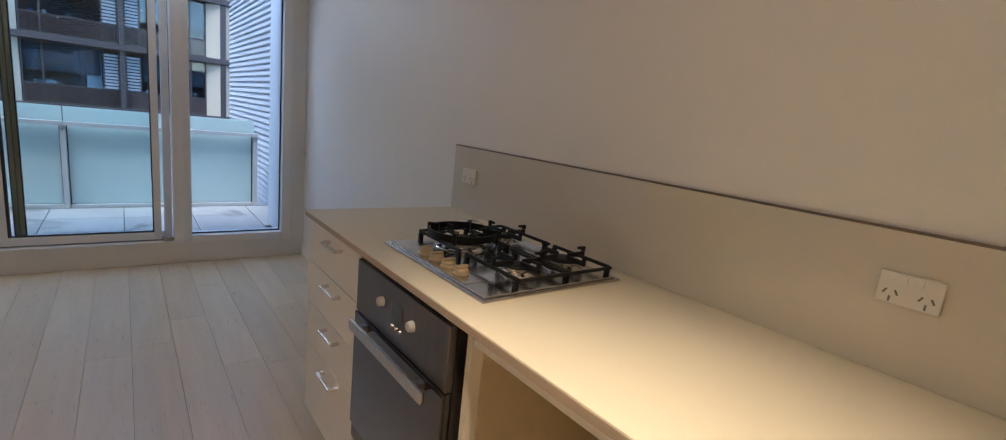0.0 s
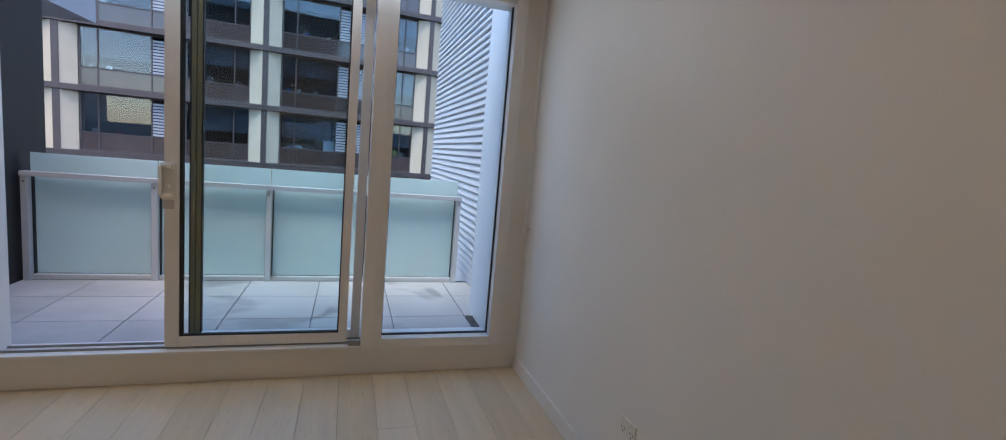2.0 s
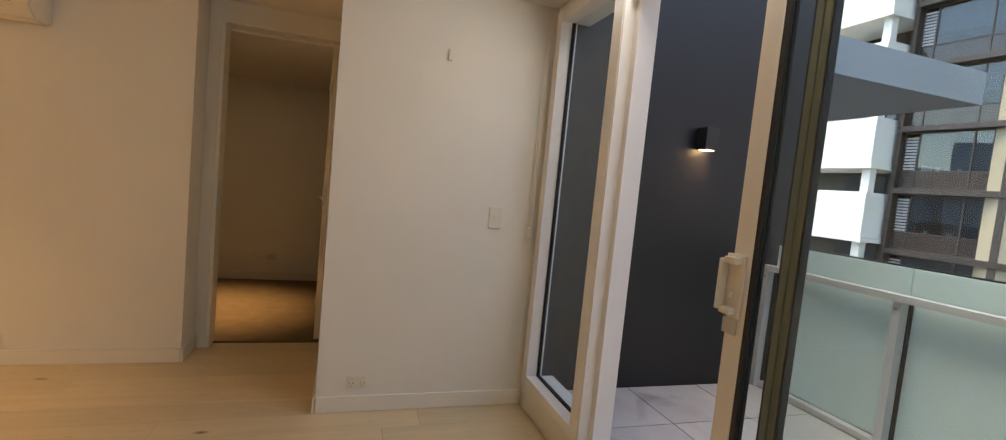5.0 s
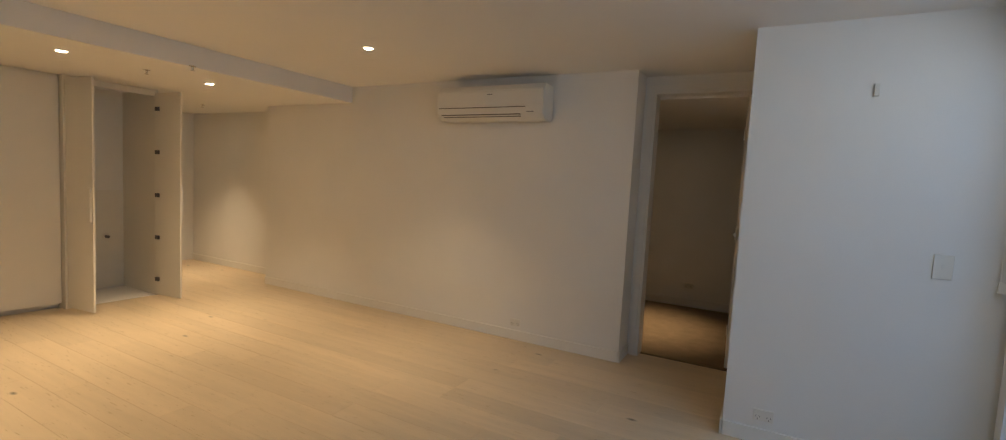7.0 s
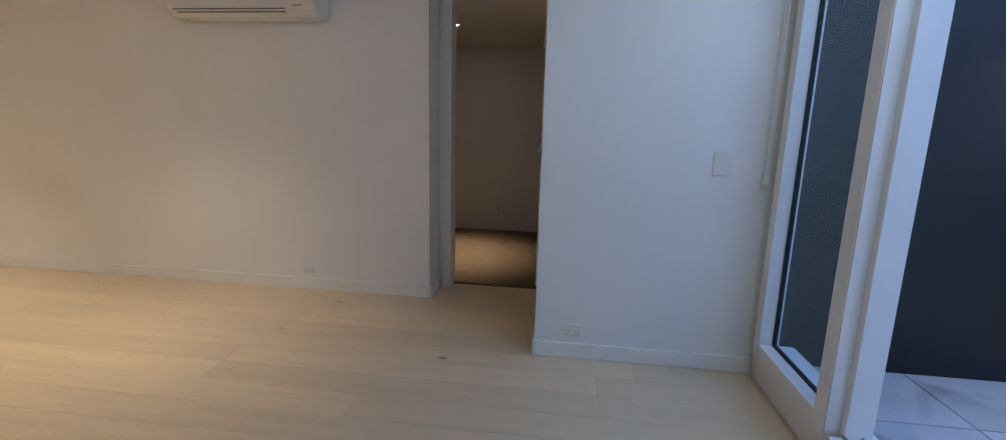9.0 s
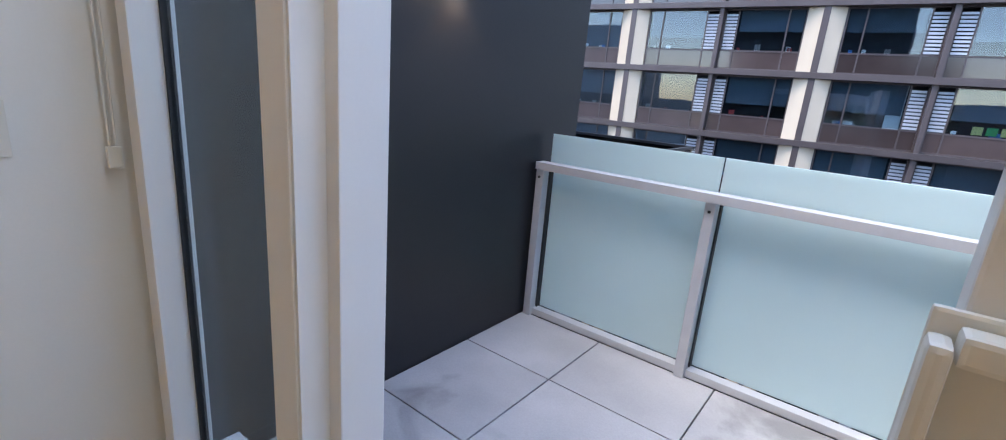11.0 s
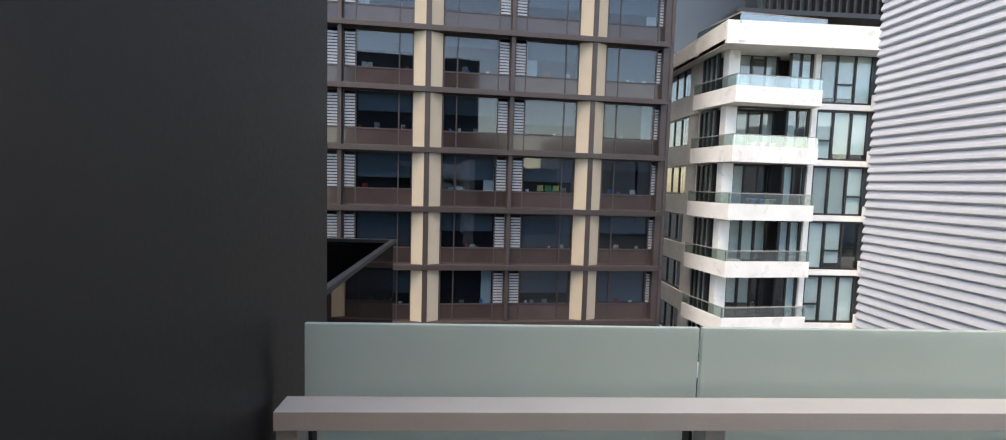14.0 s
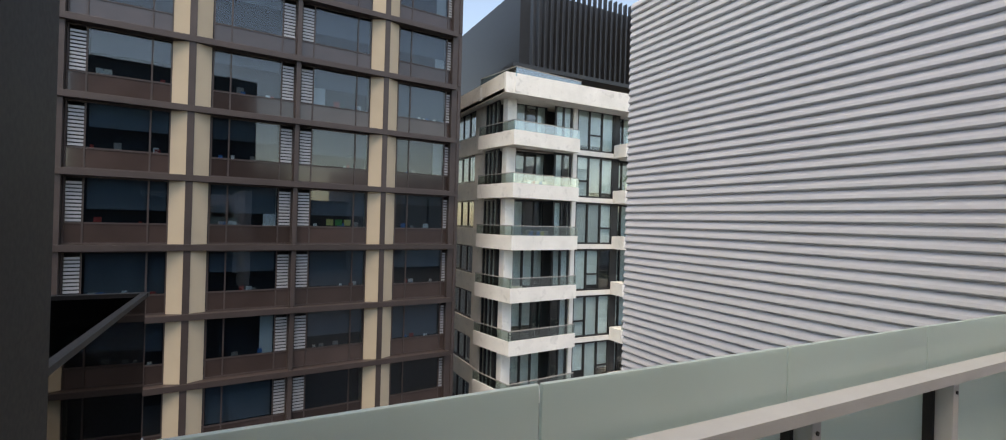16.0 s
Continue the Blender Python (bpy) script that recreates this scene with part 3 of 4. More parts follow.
def drawer_unit():
    t = thing("drawer_unit", (XF + 0.03, -2.68, 0.0), "white four-drawer base cabinet at the bench end", "cabinet")
    o = t.location
    bx("carcass", (0.0, XK - 0.003 - o[0], -2.970 - o[1], YE - 0.001 - o[1], 0.105, ZT - 0.023), CAB, t, bevel=0.001)
    zz = (0.11, 0.402, 0.567, 0.730, 0.888)
    for a, b in zip(zz, zz[1:]):
        d = bx("drawer_front", (-0.018, -0.001, -2.967 - o[1], YE - 0.004 - o[1], a, b - 0.004), CAB, t, bevel=0.0015)
        bar_handle(d, -0.018, -0.135, -0.005, b - 0.035)
    bx("kickboard", (0.05, 0.065, -2.970 - o[1], YE - 0.02 - o[1], 0.0, 0.104), CAB, t)
    vent = bx("kick_vent", (0.046, 0.05, -2.80 - o[1], -2.50 - o[1], 0.03, 0.08), GREYPL, t)
    for k in range(9):
        bx("vent_slat", (0.0435, 0.0455, -2.795 + 0.033 * k - o[1], -2.777 + 0.033 * k - o[1], 0.034, 0.076), WHITEPL, vent)
    return t


drawer_unit()


def oven():
    t = thing("oven", (XF + 0.02, -3.2475, 0.0), "built-in oven with black glass door and steel control panel", "oven")
    o = t.location
    y0, y1 = -3.498 - o[1], -2.978 - o[1]
    bx("body", (0.0, 0.52, y0, y1, 0.30, ZT - 0.024), DARKST, t)
    fas = bx("control_panel", (-0.020, -0.001, y0, y1, 0.724, 0.880), DARKST, t, "dark brushed steel control panel", bevel=0.002)
    for yk in (0.088, -0.086):
        bm = bmesh.new()
        lathe(bm, [(0.014, 0), (0.013, 0.010), (0.011, 0.014), (0.003, 0.015)], 20, pose(-0.0205, yk, 0.814, 0, -90, 0))
        part("knob", bm, ALUG, fas, "grey knob", smooth=False)
    bx("display", (-0.0212, -0.0202, -0.032, 0.032, 0.800, 0.836), BLACKGL, fas)
    for k in range(3):
        bm = bmesh.new()
        lathe(bm, [(0.006, 0), (0.005, 0.004), (0.001, 0.005)], 12, pose(-0.0205, 0.022 - 0.024 * k, 0.772, 0, -90, 0))
        part("button", bm, STEEL, fas)
    door = bx("door", (-0.024, -0.001, y0, y1, 0.355, 0.720), BLACKGL, t, "black glass oven door", bevel=0.003)
    bx("bottom_trim", (-0.018, -0.001, y0, y1, 0.30, 0.350), DARKST, t, bevel=0.002)
    bm = bmesh.new()
    box(bm, -0.058, -0.046, y0 + 0.04, y1 - 0.04, 0.685, 0.715, bevel=0.004)
    part("handle", bm, STEEL, door, "flat steel bar handle")
    for ya in (y0 + 0.08, y1 - 0.10):
        bx("handle_bracket", (-0.047, -0.024, ya, ya + 0.02, 0.690, 0.710), DARKST, door)


oven()


def filler(name, d, label):
    tagged(bx(name, d, CAB, bevel=0.001), label, "panel")


filler("filler_panel", (XF + 0.03, XF + 0.045, -3.520, -2.974, 0.884, ZT - 0.023), "narrow white filler strip above the oven")
filler("oven_plinth", (XF + 0.035, XF + 0.06, -3.520, -2.974, 0.0, 0.297), "white panel under the oven")


def dishwasher_gap():
    t = thing("open_cabinet", (XF + 0.03, -3.82, 0.0), "empty base cabinet bay for a dishwasher, raw cream board inside", "cabinet")
    o = t.location
    bx("side_panel", (0.0, 0.54, -3.540 - o[1], -3.522 - o[1], 0, ZT - 0.023), CAB, t)
    bx("side_panel", (0.0, 0.54, -4.125 - o[1], -4.107 - o[1], 0, ZT - 0.023), CAB, t)
    bx("back_panel", (0.535, 0.545, -4.106 - o[1], -3.541 - o[1], 0, ZT - 0.024), RAW, t, "raw cream back board")
    bx("lining", (0.03, 0.534, -3.546 - o[1], -3.541 - o[1], 0, ZT - 0.024), RAW, t)
    bx("front_rail", (0.0, 0.018, -4.106 - o[1], -3.547 - o[1], ZT - 0.06, ZT - 0.023), CAB, t)


dishwasher_gap()


def hose(pts, r, label):
    cu = bpy.data.curves.new("hose", 'CURVE')
    cu.dimensions = '3D'
    sp = cu.splines.new('NURBS')
    sp.points.add(len(pts) - 1)
    for p, c in zip(sp.points, pts):
        p.co = (*c, 1)
    sp.use_endpoint_u = True
    cu.bevel_depth = r
    cu.bevel_resolution = 3
    cu.materials.append(BLACKPL)
    tagged(new("hose", cu), label, "hose")


hose([(-0.14, -3.75, 0.02), (-0.25, -3.74, 0.25), (-0.40, -3.72, 0.62), (-0.36, -3.76, 0.78), (-0.20, -3.80, 0.50), (-0.13, -3.84, 0.02)], 0.009, "black dishwasher hose looped in the empty bay")
hose([(-0.14, -3.92, 0.02), (-0.24, -3.92, 0.30), (-0.34, -3.82, 0.66), (-0.26, -3.86, 0.60), (-0.13, -4.0, 0.02)], 0.007, "black power cable in the empty bay")


def base_cabinet(y0, y1):
    t = thing("base_cabinet", (XF + 0.03, (y0 + y1) / 2, 0.0), "white base cabinet with a plain door under the worktop", "cabinet")
    o = t.location
    bx("carcass", (0.0, 0.54, y0 - o[1], y1 - o[1], 0.105, ZT - 0.023), CAB, t)
    d = bx("door", (-0.018, -0.001, y0 + 0.002 - o[1], y1 - 0.002 - o[1], 0.11, 0.885), CAB, t, bevel=0.0015)
    bar_handle(d, -0.018, -0.06, 0.06, 0.80)
    bx("kickboard", (0.05, 0.065, y0 - o[1], y1 - o[1], 0, 0.104), CAB, t)


base_cabinet(-5.3, -4.127)


def wall_cabinet():
    t = thing("wall_cabinet", (XK - 0.001, -4.88, 1.47), "white overhead kitchen cabinet on the wall", "cabinet")
    bx("carcass", (-0.30, 0.0, -0.6, 0.62, 0.0, 0.55), CAB, t, bevel=0.0015)
    bx("door", (-0.318, -0.301, -0.6, 0.008, 0.0, 0.55), CAB, t, bevel=0.0015)
    bx("door", (-0.318, -0.301, 0.012, 0.62, 0.0, 0.55), CAB, t, bevel=0.0015)


wall_cabinet()


def cooktop():
    x0, x1, y0, y1 = -0.590, -0.118, -3.487, -2.958
    t = thing("gas_cooktop", (x0, y0, ZT), "stainless steel four-burner gas cooktop with black cast-iron trivets", "cooktop")
    W, L = x1 - x0, y1 - y0
    bm = bmesh.new()
    box(bm, 0, W, 0, L, 0.0, 0.006, bevel=0.003)
    box(bm, 0.012, W - 0.012, 0.012, L - 0.012, 0.0062, 0.011, bevel=0.002)
    part("tray", bm, STEEL, t)
    bx("control_strip", (0.015, 0.085, 0.10, L - 0.05, 0.0112, 0.0125), STEEL, t, bevel=0.0004)
    bx("badge", (0.03, 0.045, L - 0.10, L - 0.06, 0.0126, 0.0132), WHITEPL, t)
    for k in range(4):
        bm = bmesh.new()
        lathe(bm, [(0.022, 0.0), (0.022, 0.004), (0.019, 0.006), (0.018, 0.013), (0.015, 0.016)], 20, Matrix.Translation((0.05, 0.17 + 0.062 * k, 0.0127)))
        box(bm, 0.05 - 0.019, 0.05 + 0.019, 0.17 + 0.062 * k - 0.004, 0.17 + 0.062 * k + 0.004, 0.028, 0.036, bevel=0.002)
        part("knob", bm, KNOB, t, "worn brass-coloured knob")
    burners = ((0.20, 0.405, 0.062), (0.375, 0.42, 0.036), (0.20, 0.13, 0.036), (0.375, 0.14, 0.045))
    for bx0, by0, r in burners:
        bm = bmesh.new()
        lathe(bm, [(r * 1.35, 0.0), (r * 1.3, 0.004), (r * 0.95, 0.010), (r * 0.95, 0.018)], 28, Matrix.Translation((bx0, by0, 0.011)))
        bu = part("burner", bm, STEEL, t, "aluminium burner ring")
        bm = bmesh.new()
        lathe(bm, [(r * 0.92, 0.0), (r * 0.95, 0.004), (r * 0.7, 0.009), (r * 0.1, 0.010)], 28, Matrix.Translation((bx0, by0, 0.0295)))
        part("burner_cap", bm, IRON, bu)
    # trivets
    for (ya, yb) in ((0.275, 0.535), (0.015, 0.268)):
        bm = bmesh.new()
        za, zb = 0.030, 0.039
        for xx in (0.118, 0.280, 0.295, 0.448):
            box(bm, xx - 0.0045, xx + 0.0045, ya + 0.012, yb - 0.012, za, zb, bevel=0.002)
        for yy in (ya + 0.03, yb - 0.03):
            box(bm, 0.286, 0.289, yy - 0.005, yy + 0.005, za + 0.0005, zb - 0.0005)
        for yy in ((ya + 0.005) if ya < 0.1 else (yb - 0.005),):
            box(bm, 0.118, 0.448, yy - 0.004, yy + 0.004, za + 0.0005, zb - 0.0005, bevel=0.002)
        for xx in (0.118, 0.2875, 0.448):
            for yy in (ya + 0.018, yb - 0.018):
                box(bm, xx - 0.006, xx + 0.006, yy - 0.006, yy + 0.006, 0.0112, za)
        for bx0, by0, r in burners:
            if ya < by0 < yb:
                for ang in (0, 90, 180, 270):
                    c, s = math.cos(radians(ang)), math.sin(radians(ang))
                    b2 = bmesh.new()
                    box(b2, r * 0.45, 0.088, -0.0045, 0.0045, za + 0.004, za + 0.018, bevel=0.002)
                    box(b2, 0.078, 0.0885, -0.005, 0.005, za + 0.0185, za + 0.034, bevel=0.002)
                    box(b2, 0.060, 0.077, -0.0045, 0.0045, za + 0.026, za + 0.0335, bevel=0.002)
                    bmesh.ops.transform(b2, matrix=pose(bx0, by0, 0, 0, 0, ang), verts=b2.verts)
                    me = bpy.data.meshes.new("tmp")
                    b2.to_mesh(me)
                    b2.free()
                    bm.from_mesh(me)
                    bpy.data.meshes.remove(me)
        part("trivet", bm, IRON, t, "black cast-iron pan support")
    # wok ring on the large burner
    bm = bmesh.new()
    n = 36
    prof = [(0.100, 0.046), (0.107, 0.046), (0.107, 0.066), (0.100, 0.066)]
    rings = [[bm.verts.new((0.20 + r * math.cos(2 * math.pi * k / n), 0.405 + r * math.sin(2 * math.pi * k / n), z)) for r, z in prof] for k in range(n)]
    for k in range(n):
        a, b = rings[k], rings[(k + 1) % n]
        for j in range(4):
            bm.faces.new((a[j], a[(j + 1) % 4], b[(j + 1) % 4], b[j]))
    for ang in (45, 135, 225, 315):
        b2 = bmesh.new()
        box(b2, 0.075, 0.112, -0.005, 0.005, 0.039, 0.074, bevel=0.002)
        bmesh.ops.transform(b2, matrix=pose(0.20, 0.405, 0, 0, 0, ang), verts=b2.verts)
        me = bpy.data.meshes.new("tmp")
        b2.to_mesh(me)
        b2.free()
        bm.from_mesh(me)
        bpy.data.meshes.remove(me)
    part("wok_ring", bm, IRON, t, "round cast-iron wok ring")


cooktop()


def remote():
    t = thing("remote_control", (-0.20, -2.800, ZT), "cream air-conditioner remote lying on the worktop", "remote control")
    t.rotation_euler = (0, 0, radians(-88))
    bm = bmesh.new()
    box(bm, -0.028, 0.028, -0.07, 0.07, 0.0005, 0.018, bevel=0.005)
    part("case", bm, WHITEPL, t)
    bx("screen", (-0.020, 0.020, 0.022, 0.058, 0.0182, 0.0188), GREYPL, t, "dark display window")
    for k in range(3):
        bx("button", (-0.018 + 0.013 * k, -0.009 + 0.013 * k, -0.02, 0.0, 0.0182, 0.0194), ALUW, t)


remote()


def wall_outlet(loc, rz, w=0.098, h=0.062, double=True):
    """A plate facing its own -y."""
    t = thing("power_outlet", loc, "white double power outlet plate with slanted slots", "power outlet", "power outlets")
    t.rotation_euler = (0, 0, radians(rz))
    bm = bmesh.new()
    box(bm, -w / 2, w / 2, -0.008, 0.0, -h / 2, h / 2, bevel=0.0025)
    part("plate", bm, WHITEPL, t)
    for s in ((-1, 1) if double else (0,)):
        cx = s * w * 0.28
        bm = bmesh.new()
        for dx, ang in ((-0.009, 30), (0.009, -30)):
            b2 = bmesh.new()
            box(b2, -0.0018, 0.0018, -0.0086, -0.0081, -0.0055, 0.0055)
            bmesh.ops.transform(b2, matrix=pose(cx + dx, 0, -0.008, 0, ang, 0), verts=b2.verts)
            me = bpy.data.meshes.new("tmp")
            b2.to_mesh(me)
            b2.free()
            bm.from_mesh(me)
            bpy.data.meshes.remove(me)
        box(bm, cx - 0.0018, cx + 0.0018, -0.0086, -0.0081, -0.027, -0.016)
        part("socket_slots", bm, SOCK, t)
        bx("rocker_switch", (s * 0.012 - 0.007, s * 0.012 + 0.007, -0.0105, -0.0081, 0.012, 0.028), WHITEPL, t, bevel=0.001)
    return t


wall_outlet((XK - 0.011, -2.59, 1.075), -90)
wall_outlet((XK - 0.011, -4.09, 1.085), -90)
wall_outlet((XR, -1.28, 0.33), -90)
wall_outlet((XL, -0.925, 0.16), 90)
wall_outlet((XA, -2.84, 0.15), 90)
wall_outlet((-6.499, -1.75, 0.25), 90)


def light_switch(loc, rz):
    t = thing("light_switch", loc, "white single light switch plate", "light switch")
    t.rotation_euler = (0, 0, radians(rz))
    bm = bmesh.new()
    box(bm, -0.037, 0.037, -0.008, 0.0, -0.058, 0.058, bevel=0.0025)
    part("plate", bm, WHITEPL, t)
    bx("rocker", (-0.006, 0.006, -0.0105, -0.0081, -0.01, 0.01), WHITEPL, t, bevel=0.001)


light_switch((XL, -0.255, 1.07), 90)


def wall_hook(loc):
    t = thing("door_chime", loc, "small white plastic sensor on the wall", "sensor")
    bm = bmesh.new()
    box(bm, 0, 0.014, -0.011, 0.011, -0.03, 0.03, bevel=0.004)
    part("case", bm, WHITEPL, t)


wall_hook((XL, -0.58, 1.90))


# ---- air conditioner ----
def air_conditioner():
    y0, y1 = -3.625, -2.605
    t = thing("air_conditioner", (XA + 0.001, (y0 + y1) / 2, 1.868), "white wall-mounted split air conditioner", "air conditioner")
    L = (y1 - y0) / 2
    bm = bmesh.new()
    pr = [(0.0, 0.0), (0.15, 0.0), (0.195, 0.035), (0.215, 0.11), (0.205, 0.235), (0.17, 0.285), (0.0, 0.285)]
    a = [bm.verts.new((x, -L, z)) for x, z in pr]
    b = [bm.verts.new((x, L, z)) for x, z in pr]
    k = len(pr)
    bm.faces.new(a)
    bm.faces.new(b[::-1])
    for i in range(k):
        bm.faces.new((a[i], b[i], b[(i + 1) % k], a[(i + 1) % k]))
    bmesh.ops.bevel(bm, geom=list(bm.edges), offset=0.008, segments=2, affect='EDGES')
    part("housing", bm, WHITEPL, t)
    bx("panel_groove", (0.2145, 0.2165, -L + 0.03, L - 0.15, 0.094, 0.101), SOCK, t)
    f = bx("air_flap", (0.150, 0.213, -L + 0.05, L - 0.20, 0.028, 0.036), WHITEPL, t, bevel=0.003)
    f2 = bx("outlet_slot", (0.186, 0.2005, -L + 0.05, L - 0.20, 0.038, 0.046), SOCK, t)
    bx("outlet_line", (0.180, 0.1915, -L + 0.07, L - 0.20, 0.022, 0.027), SOCK, t)
    bx("badge", (0.2115, 0.2135, 0.0, 0.05, 0.20, 0.208), GREYPL, t)
    bx("indicator", (0.204, 0.2095, L - 0.14, L - 0.08, 0.055, 0.062), GREYPL, t)


air_conditioner()


# ---- bedroom door ----
def door_lining():
    t = tagged(boxes("door_frame", [(-4.515, -4.367, -1.860, -1.838, 0, 2.13), (-4.515, -4.367, -1.155, -1.127, 0, 2.13), (-4.515, -4.367, -1.838, -1.155, 2.108, 2.13),
                                    (-4.380, -4.366, -1.905, -1.861, 0, 2.175), (-4.380, -4.366, -1.860, -1.140, 2.131, 2.175)], TRIM), "white painted door frame and architrave", "door frame", kind="structure")
    d = thing("bedroom_door", (-4.50, -1.160, 0.008), "white painted bedroom door standing open", "door")
    bx("leaf", (-0.76, 0.0, -0.038, 0.0, 0.0, 2.09), TRIM, d, bevel=0.002)
    for z in (0.3, 1.05, 1.8):
        bm = bmesh.new()
        tube(bm, (0.006, -0.04, z - 0.04), (0.006, -0.04, z + 0.04), 0.006, 10)
        part("hinge", bm, CHROME, d, "steel butt hinge")
    bm = bmesh.new()
    tube(bm, (-0.70, -0.039, 1.0), (-0.70, -0.047, 1.0), 0.026, 20)
    tube(bm, (-0.70, -0.047, 1.0), (-0.70, -0.085, 1.0), 0.009, 12)
    tube(bm, (-0.705, -0.082, 1.0), (-0.58, -0.082, 1.0), 0.009, 12)
    part("handle", bm, CHROME, d, "satin lever handle")


door_lining()


# ---- tall cupboards by the hall ----
def tall_cupboard():
    t = thing("tall_cupboard", (-2.035, -6.82, 0.0), "full-height white cupboard with plain doors", "cupboard")
    bx("carcass", (-0.285, 0.285, -0.35, 0.26, 0.07, ZK - 0.002), CAB, t)
    bx("door", (-0.285, 0.175, 0.262, 0.28, 0.05, ZK - 0.03), CAB, t, bevel=0.0015)
    bx("door", (0.179, 0.285, 0.262, 0.28, 0.05, ZK - 0.03), CAB, t, bevel=0.0015)
    bx("kickboard", (-0.285, 0.285, 0.20, 0.215, 0.0, 0.069), CAB, t)


tall_cupboard()


def laundry_cupboard():
    t = thing("laundry_cupboard", (-2.685, -6.74, 0.0), "white laundry cupboard standing open and empty", "cupboard")
    bx("side_panel", (0.338, 0.358, -0.4, 0.26, 0.0, ZK - 0.002), CAB, t)
    bx("side_panel", (-0.40, -0.38, -0.4, 0.26, 0.0, ZK - 0.002), CAB, t)
    bx("back_panel", (-0.379, 0.337, -0.42, -0.401, 0.0, ZK - 0.002), WALL, t)
    bx("wall_tiles", (-0.379, 0.337, -0.4005, -0.392, 0.02, 1.05), WHITEPL, t, "glossy white splash tiles")
    bx("head_rail", (-0.379, 0.337, 0.22, 0.258, ZK - 0.06, ZK - 0.003), CAB, t)
    bx("floor_tray", (-0.379, 0.337, -0.39, 0.25, 0.0, 0.006), TRIM, t)
    bm = bmesh.new()
    lathe(bm, [(0.04, 0), (0.04, 0.004), (0.03, 0.005)], 20, Matrix.Translation((0.18, 0.10, 0.0062)))
    part("floor_waste", bm, DARKST, t, "dark round floor waste")
    for px, pz, r in ((-0.045, 0.95, 0.028), (-0.215, 0.56, 0.034)):
        bm = bmesh.new()
        lathe(bm, [(r, 0), (r, 0.008), (r * 0.7, 0.012)], 20, pose(px, -0.391, pz, -90, 0, 0))
        part("pipe_rosette", bm, WHITEPL, t)
        bm = bmesh.new()
        tube(bm, (px, -0.38, pz), (px, -0.33, pz), r * 0.45, 14)
        part("tap", bm, DARKST, t, "dark washing-machine tap")

    def leaf(hx, ang, grip):
        d = thing("tmp", (0, 0, 0), "", "")
        d.name = "cupboard_door"
        bm = bmesh.new()
        box(bm, 0.0, 0.375, -0.009, 0.009, 0.02, ZK - 0.03, bevel=0.0015)
        turn(bm, pose(hx, 0.265, 0, 0, 0, ang))
        bpy.data.objects.remove(d)
        p = part("door", bm, CAB, t)
        bm = bmesh.new()
        box(bm, 0.33, 0.366, grip * 0.010, grip * 0.028, 0.82, 1.12, bevel=0.004)
        turn(bm, pose(hx, 0.265, 0, 0, 0, ang))
        part("handle", bm, WHITEPL, p, "white pull handle")
        for k in range(5):
            bm = bmesh.new()
            box(bm, 0.03, 0.075, -grip * 0.010, -grip * 0.032, 0.16 + 0.43 * k, 0.20 + 0.43 * k, bevel=0.004)
            turn(bm, pose(hx, 0.265, 0, 0, 0, ang))
            part("hinge", bm, DARKST, p, "dark concealed hinge")
    leaf(0.335, 97, -1)
    leaf(-0.378, 97, 1)
    return t


laundry_cupboard()


def fridge_cabinet():
    t = thing("fridge_housing", (-1.345, -6.66, 0.0), "white tall end panel round the refrigerator bay", "cupboard")
    bx("side_panel", (-0.36, -0.34, -0.4, 0.47, 0.0, ZK - 0.002), CAB, t)
    bx("front_panel", (-0.338, -0.19, 0.44, 0.458, 0.0, ZK - 0.01), CAB, t, bevel=0.001)
    bx("top_panel", (-0.188, 0.6, -0.4, 0.43, 1.62, ZK - 0.002), CAB, t)
    bx("back_panel", (-0.338, 0.6, -0.42, -0.4, 0.0, ZK - 0.002), CAB, t)
    f = thing("refrigerator", (-1.15, -6.46, 0.0), "open white refrigerator with glass shelves and a bottom drawer", "refrigerator")
    boxes("cabinet", [(-0.36, -0.33, -0.26, 0.22, 0.02, 1.56), (0.33, 0.36, -0.26, 0.22, 0.02, 1.56), (-0.329, 0.329, -0.26, -0.23, 0.02, 1.56), (-0.329, 0.329, -0.229, 0.22, 1.53, 1.56), (-0.329, 0.329, -0.229, 0.22, 0.02, 0.05)], WHITEPL, f)
    for z in (0.63, 1.04, 1.33):
        sh = bx("shelf", (-0.328, 0.328, -0.22, 0.17, z, z + 0.006), GLASSBAL, f, "clear glass shelf")
        bx("shelf_rim", (-0.328, 0.328, 0.171, 0.20, z - 0.012, z + 0.022), WHITEPL, sh, bevel=0.003)
    bx("drawer", (-0.31, 0.31, -0.2, 0.21, 0.06, 0.52), ALUG, f, "grey translucent crisper drawer", bevel=0.01)


fridge_cabinet()


def sprinkler(x, y, z):
    t = thing("sprinkler", (x, y, z), "small dark ceiling sprinkler head", "sprinkler", "ceiling sprinklers")
    bm = bmesh.new()
    lathe(bm, [(0.026, 0), (0.024, -0.005), (0.010, -0.008), (0.008, -0.030), (0.016, -0.032), (0.016, -0.035)], 16)
    part("head", bm, CHROME, t)


sprinkler(-2.50, -4.82, ZK)
sprinkler(-2.47, -5.40, ZK)
sprinkler(-3.85, -7.05, ZK)


# ---- facades across the street ----
YF, SKEW = 25.61, 0.082          # plane of the brown facade: y = YF + SKEW * x
FL0, FLH = -0.12, 2.92           # level of a band, storey height
FACROT = math.degrees(math.atan(SKEW))


def fac(x, y, z):
    """The pose of a facade piece: x along it, y outwards from the street."""
    return pose(x, YF + SKEW * x + y, z, 0, 0, FACROT)


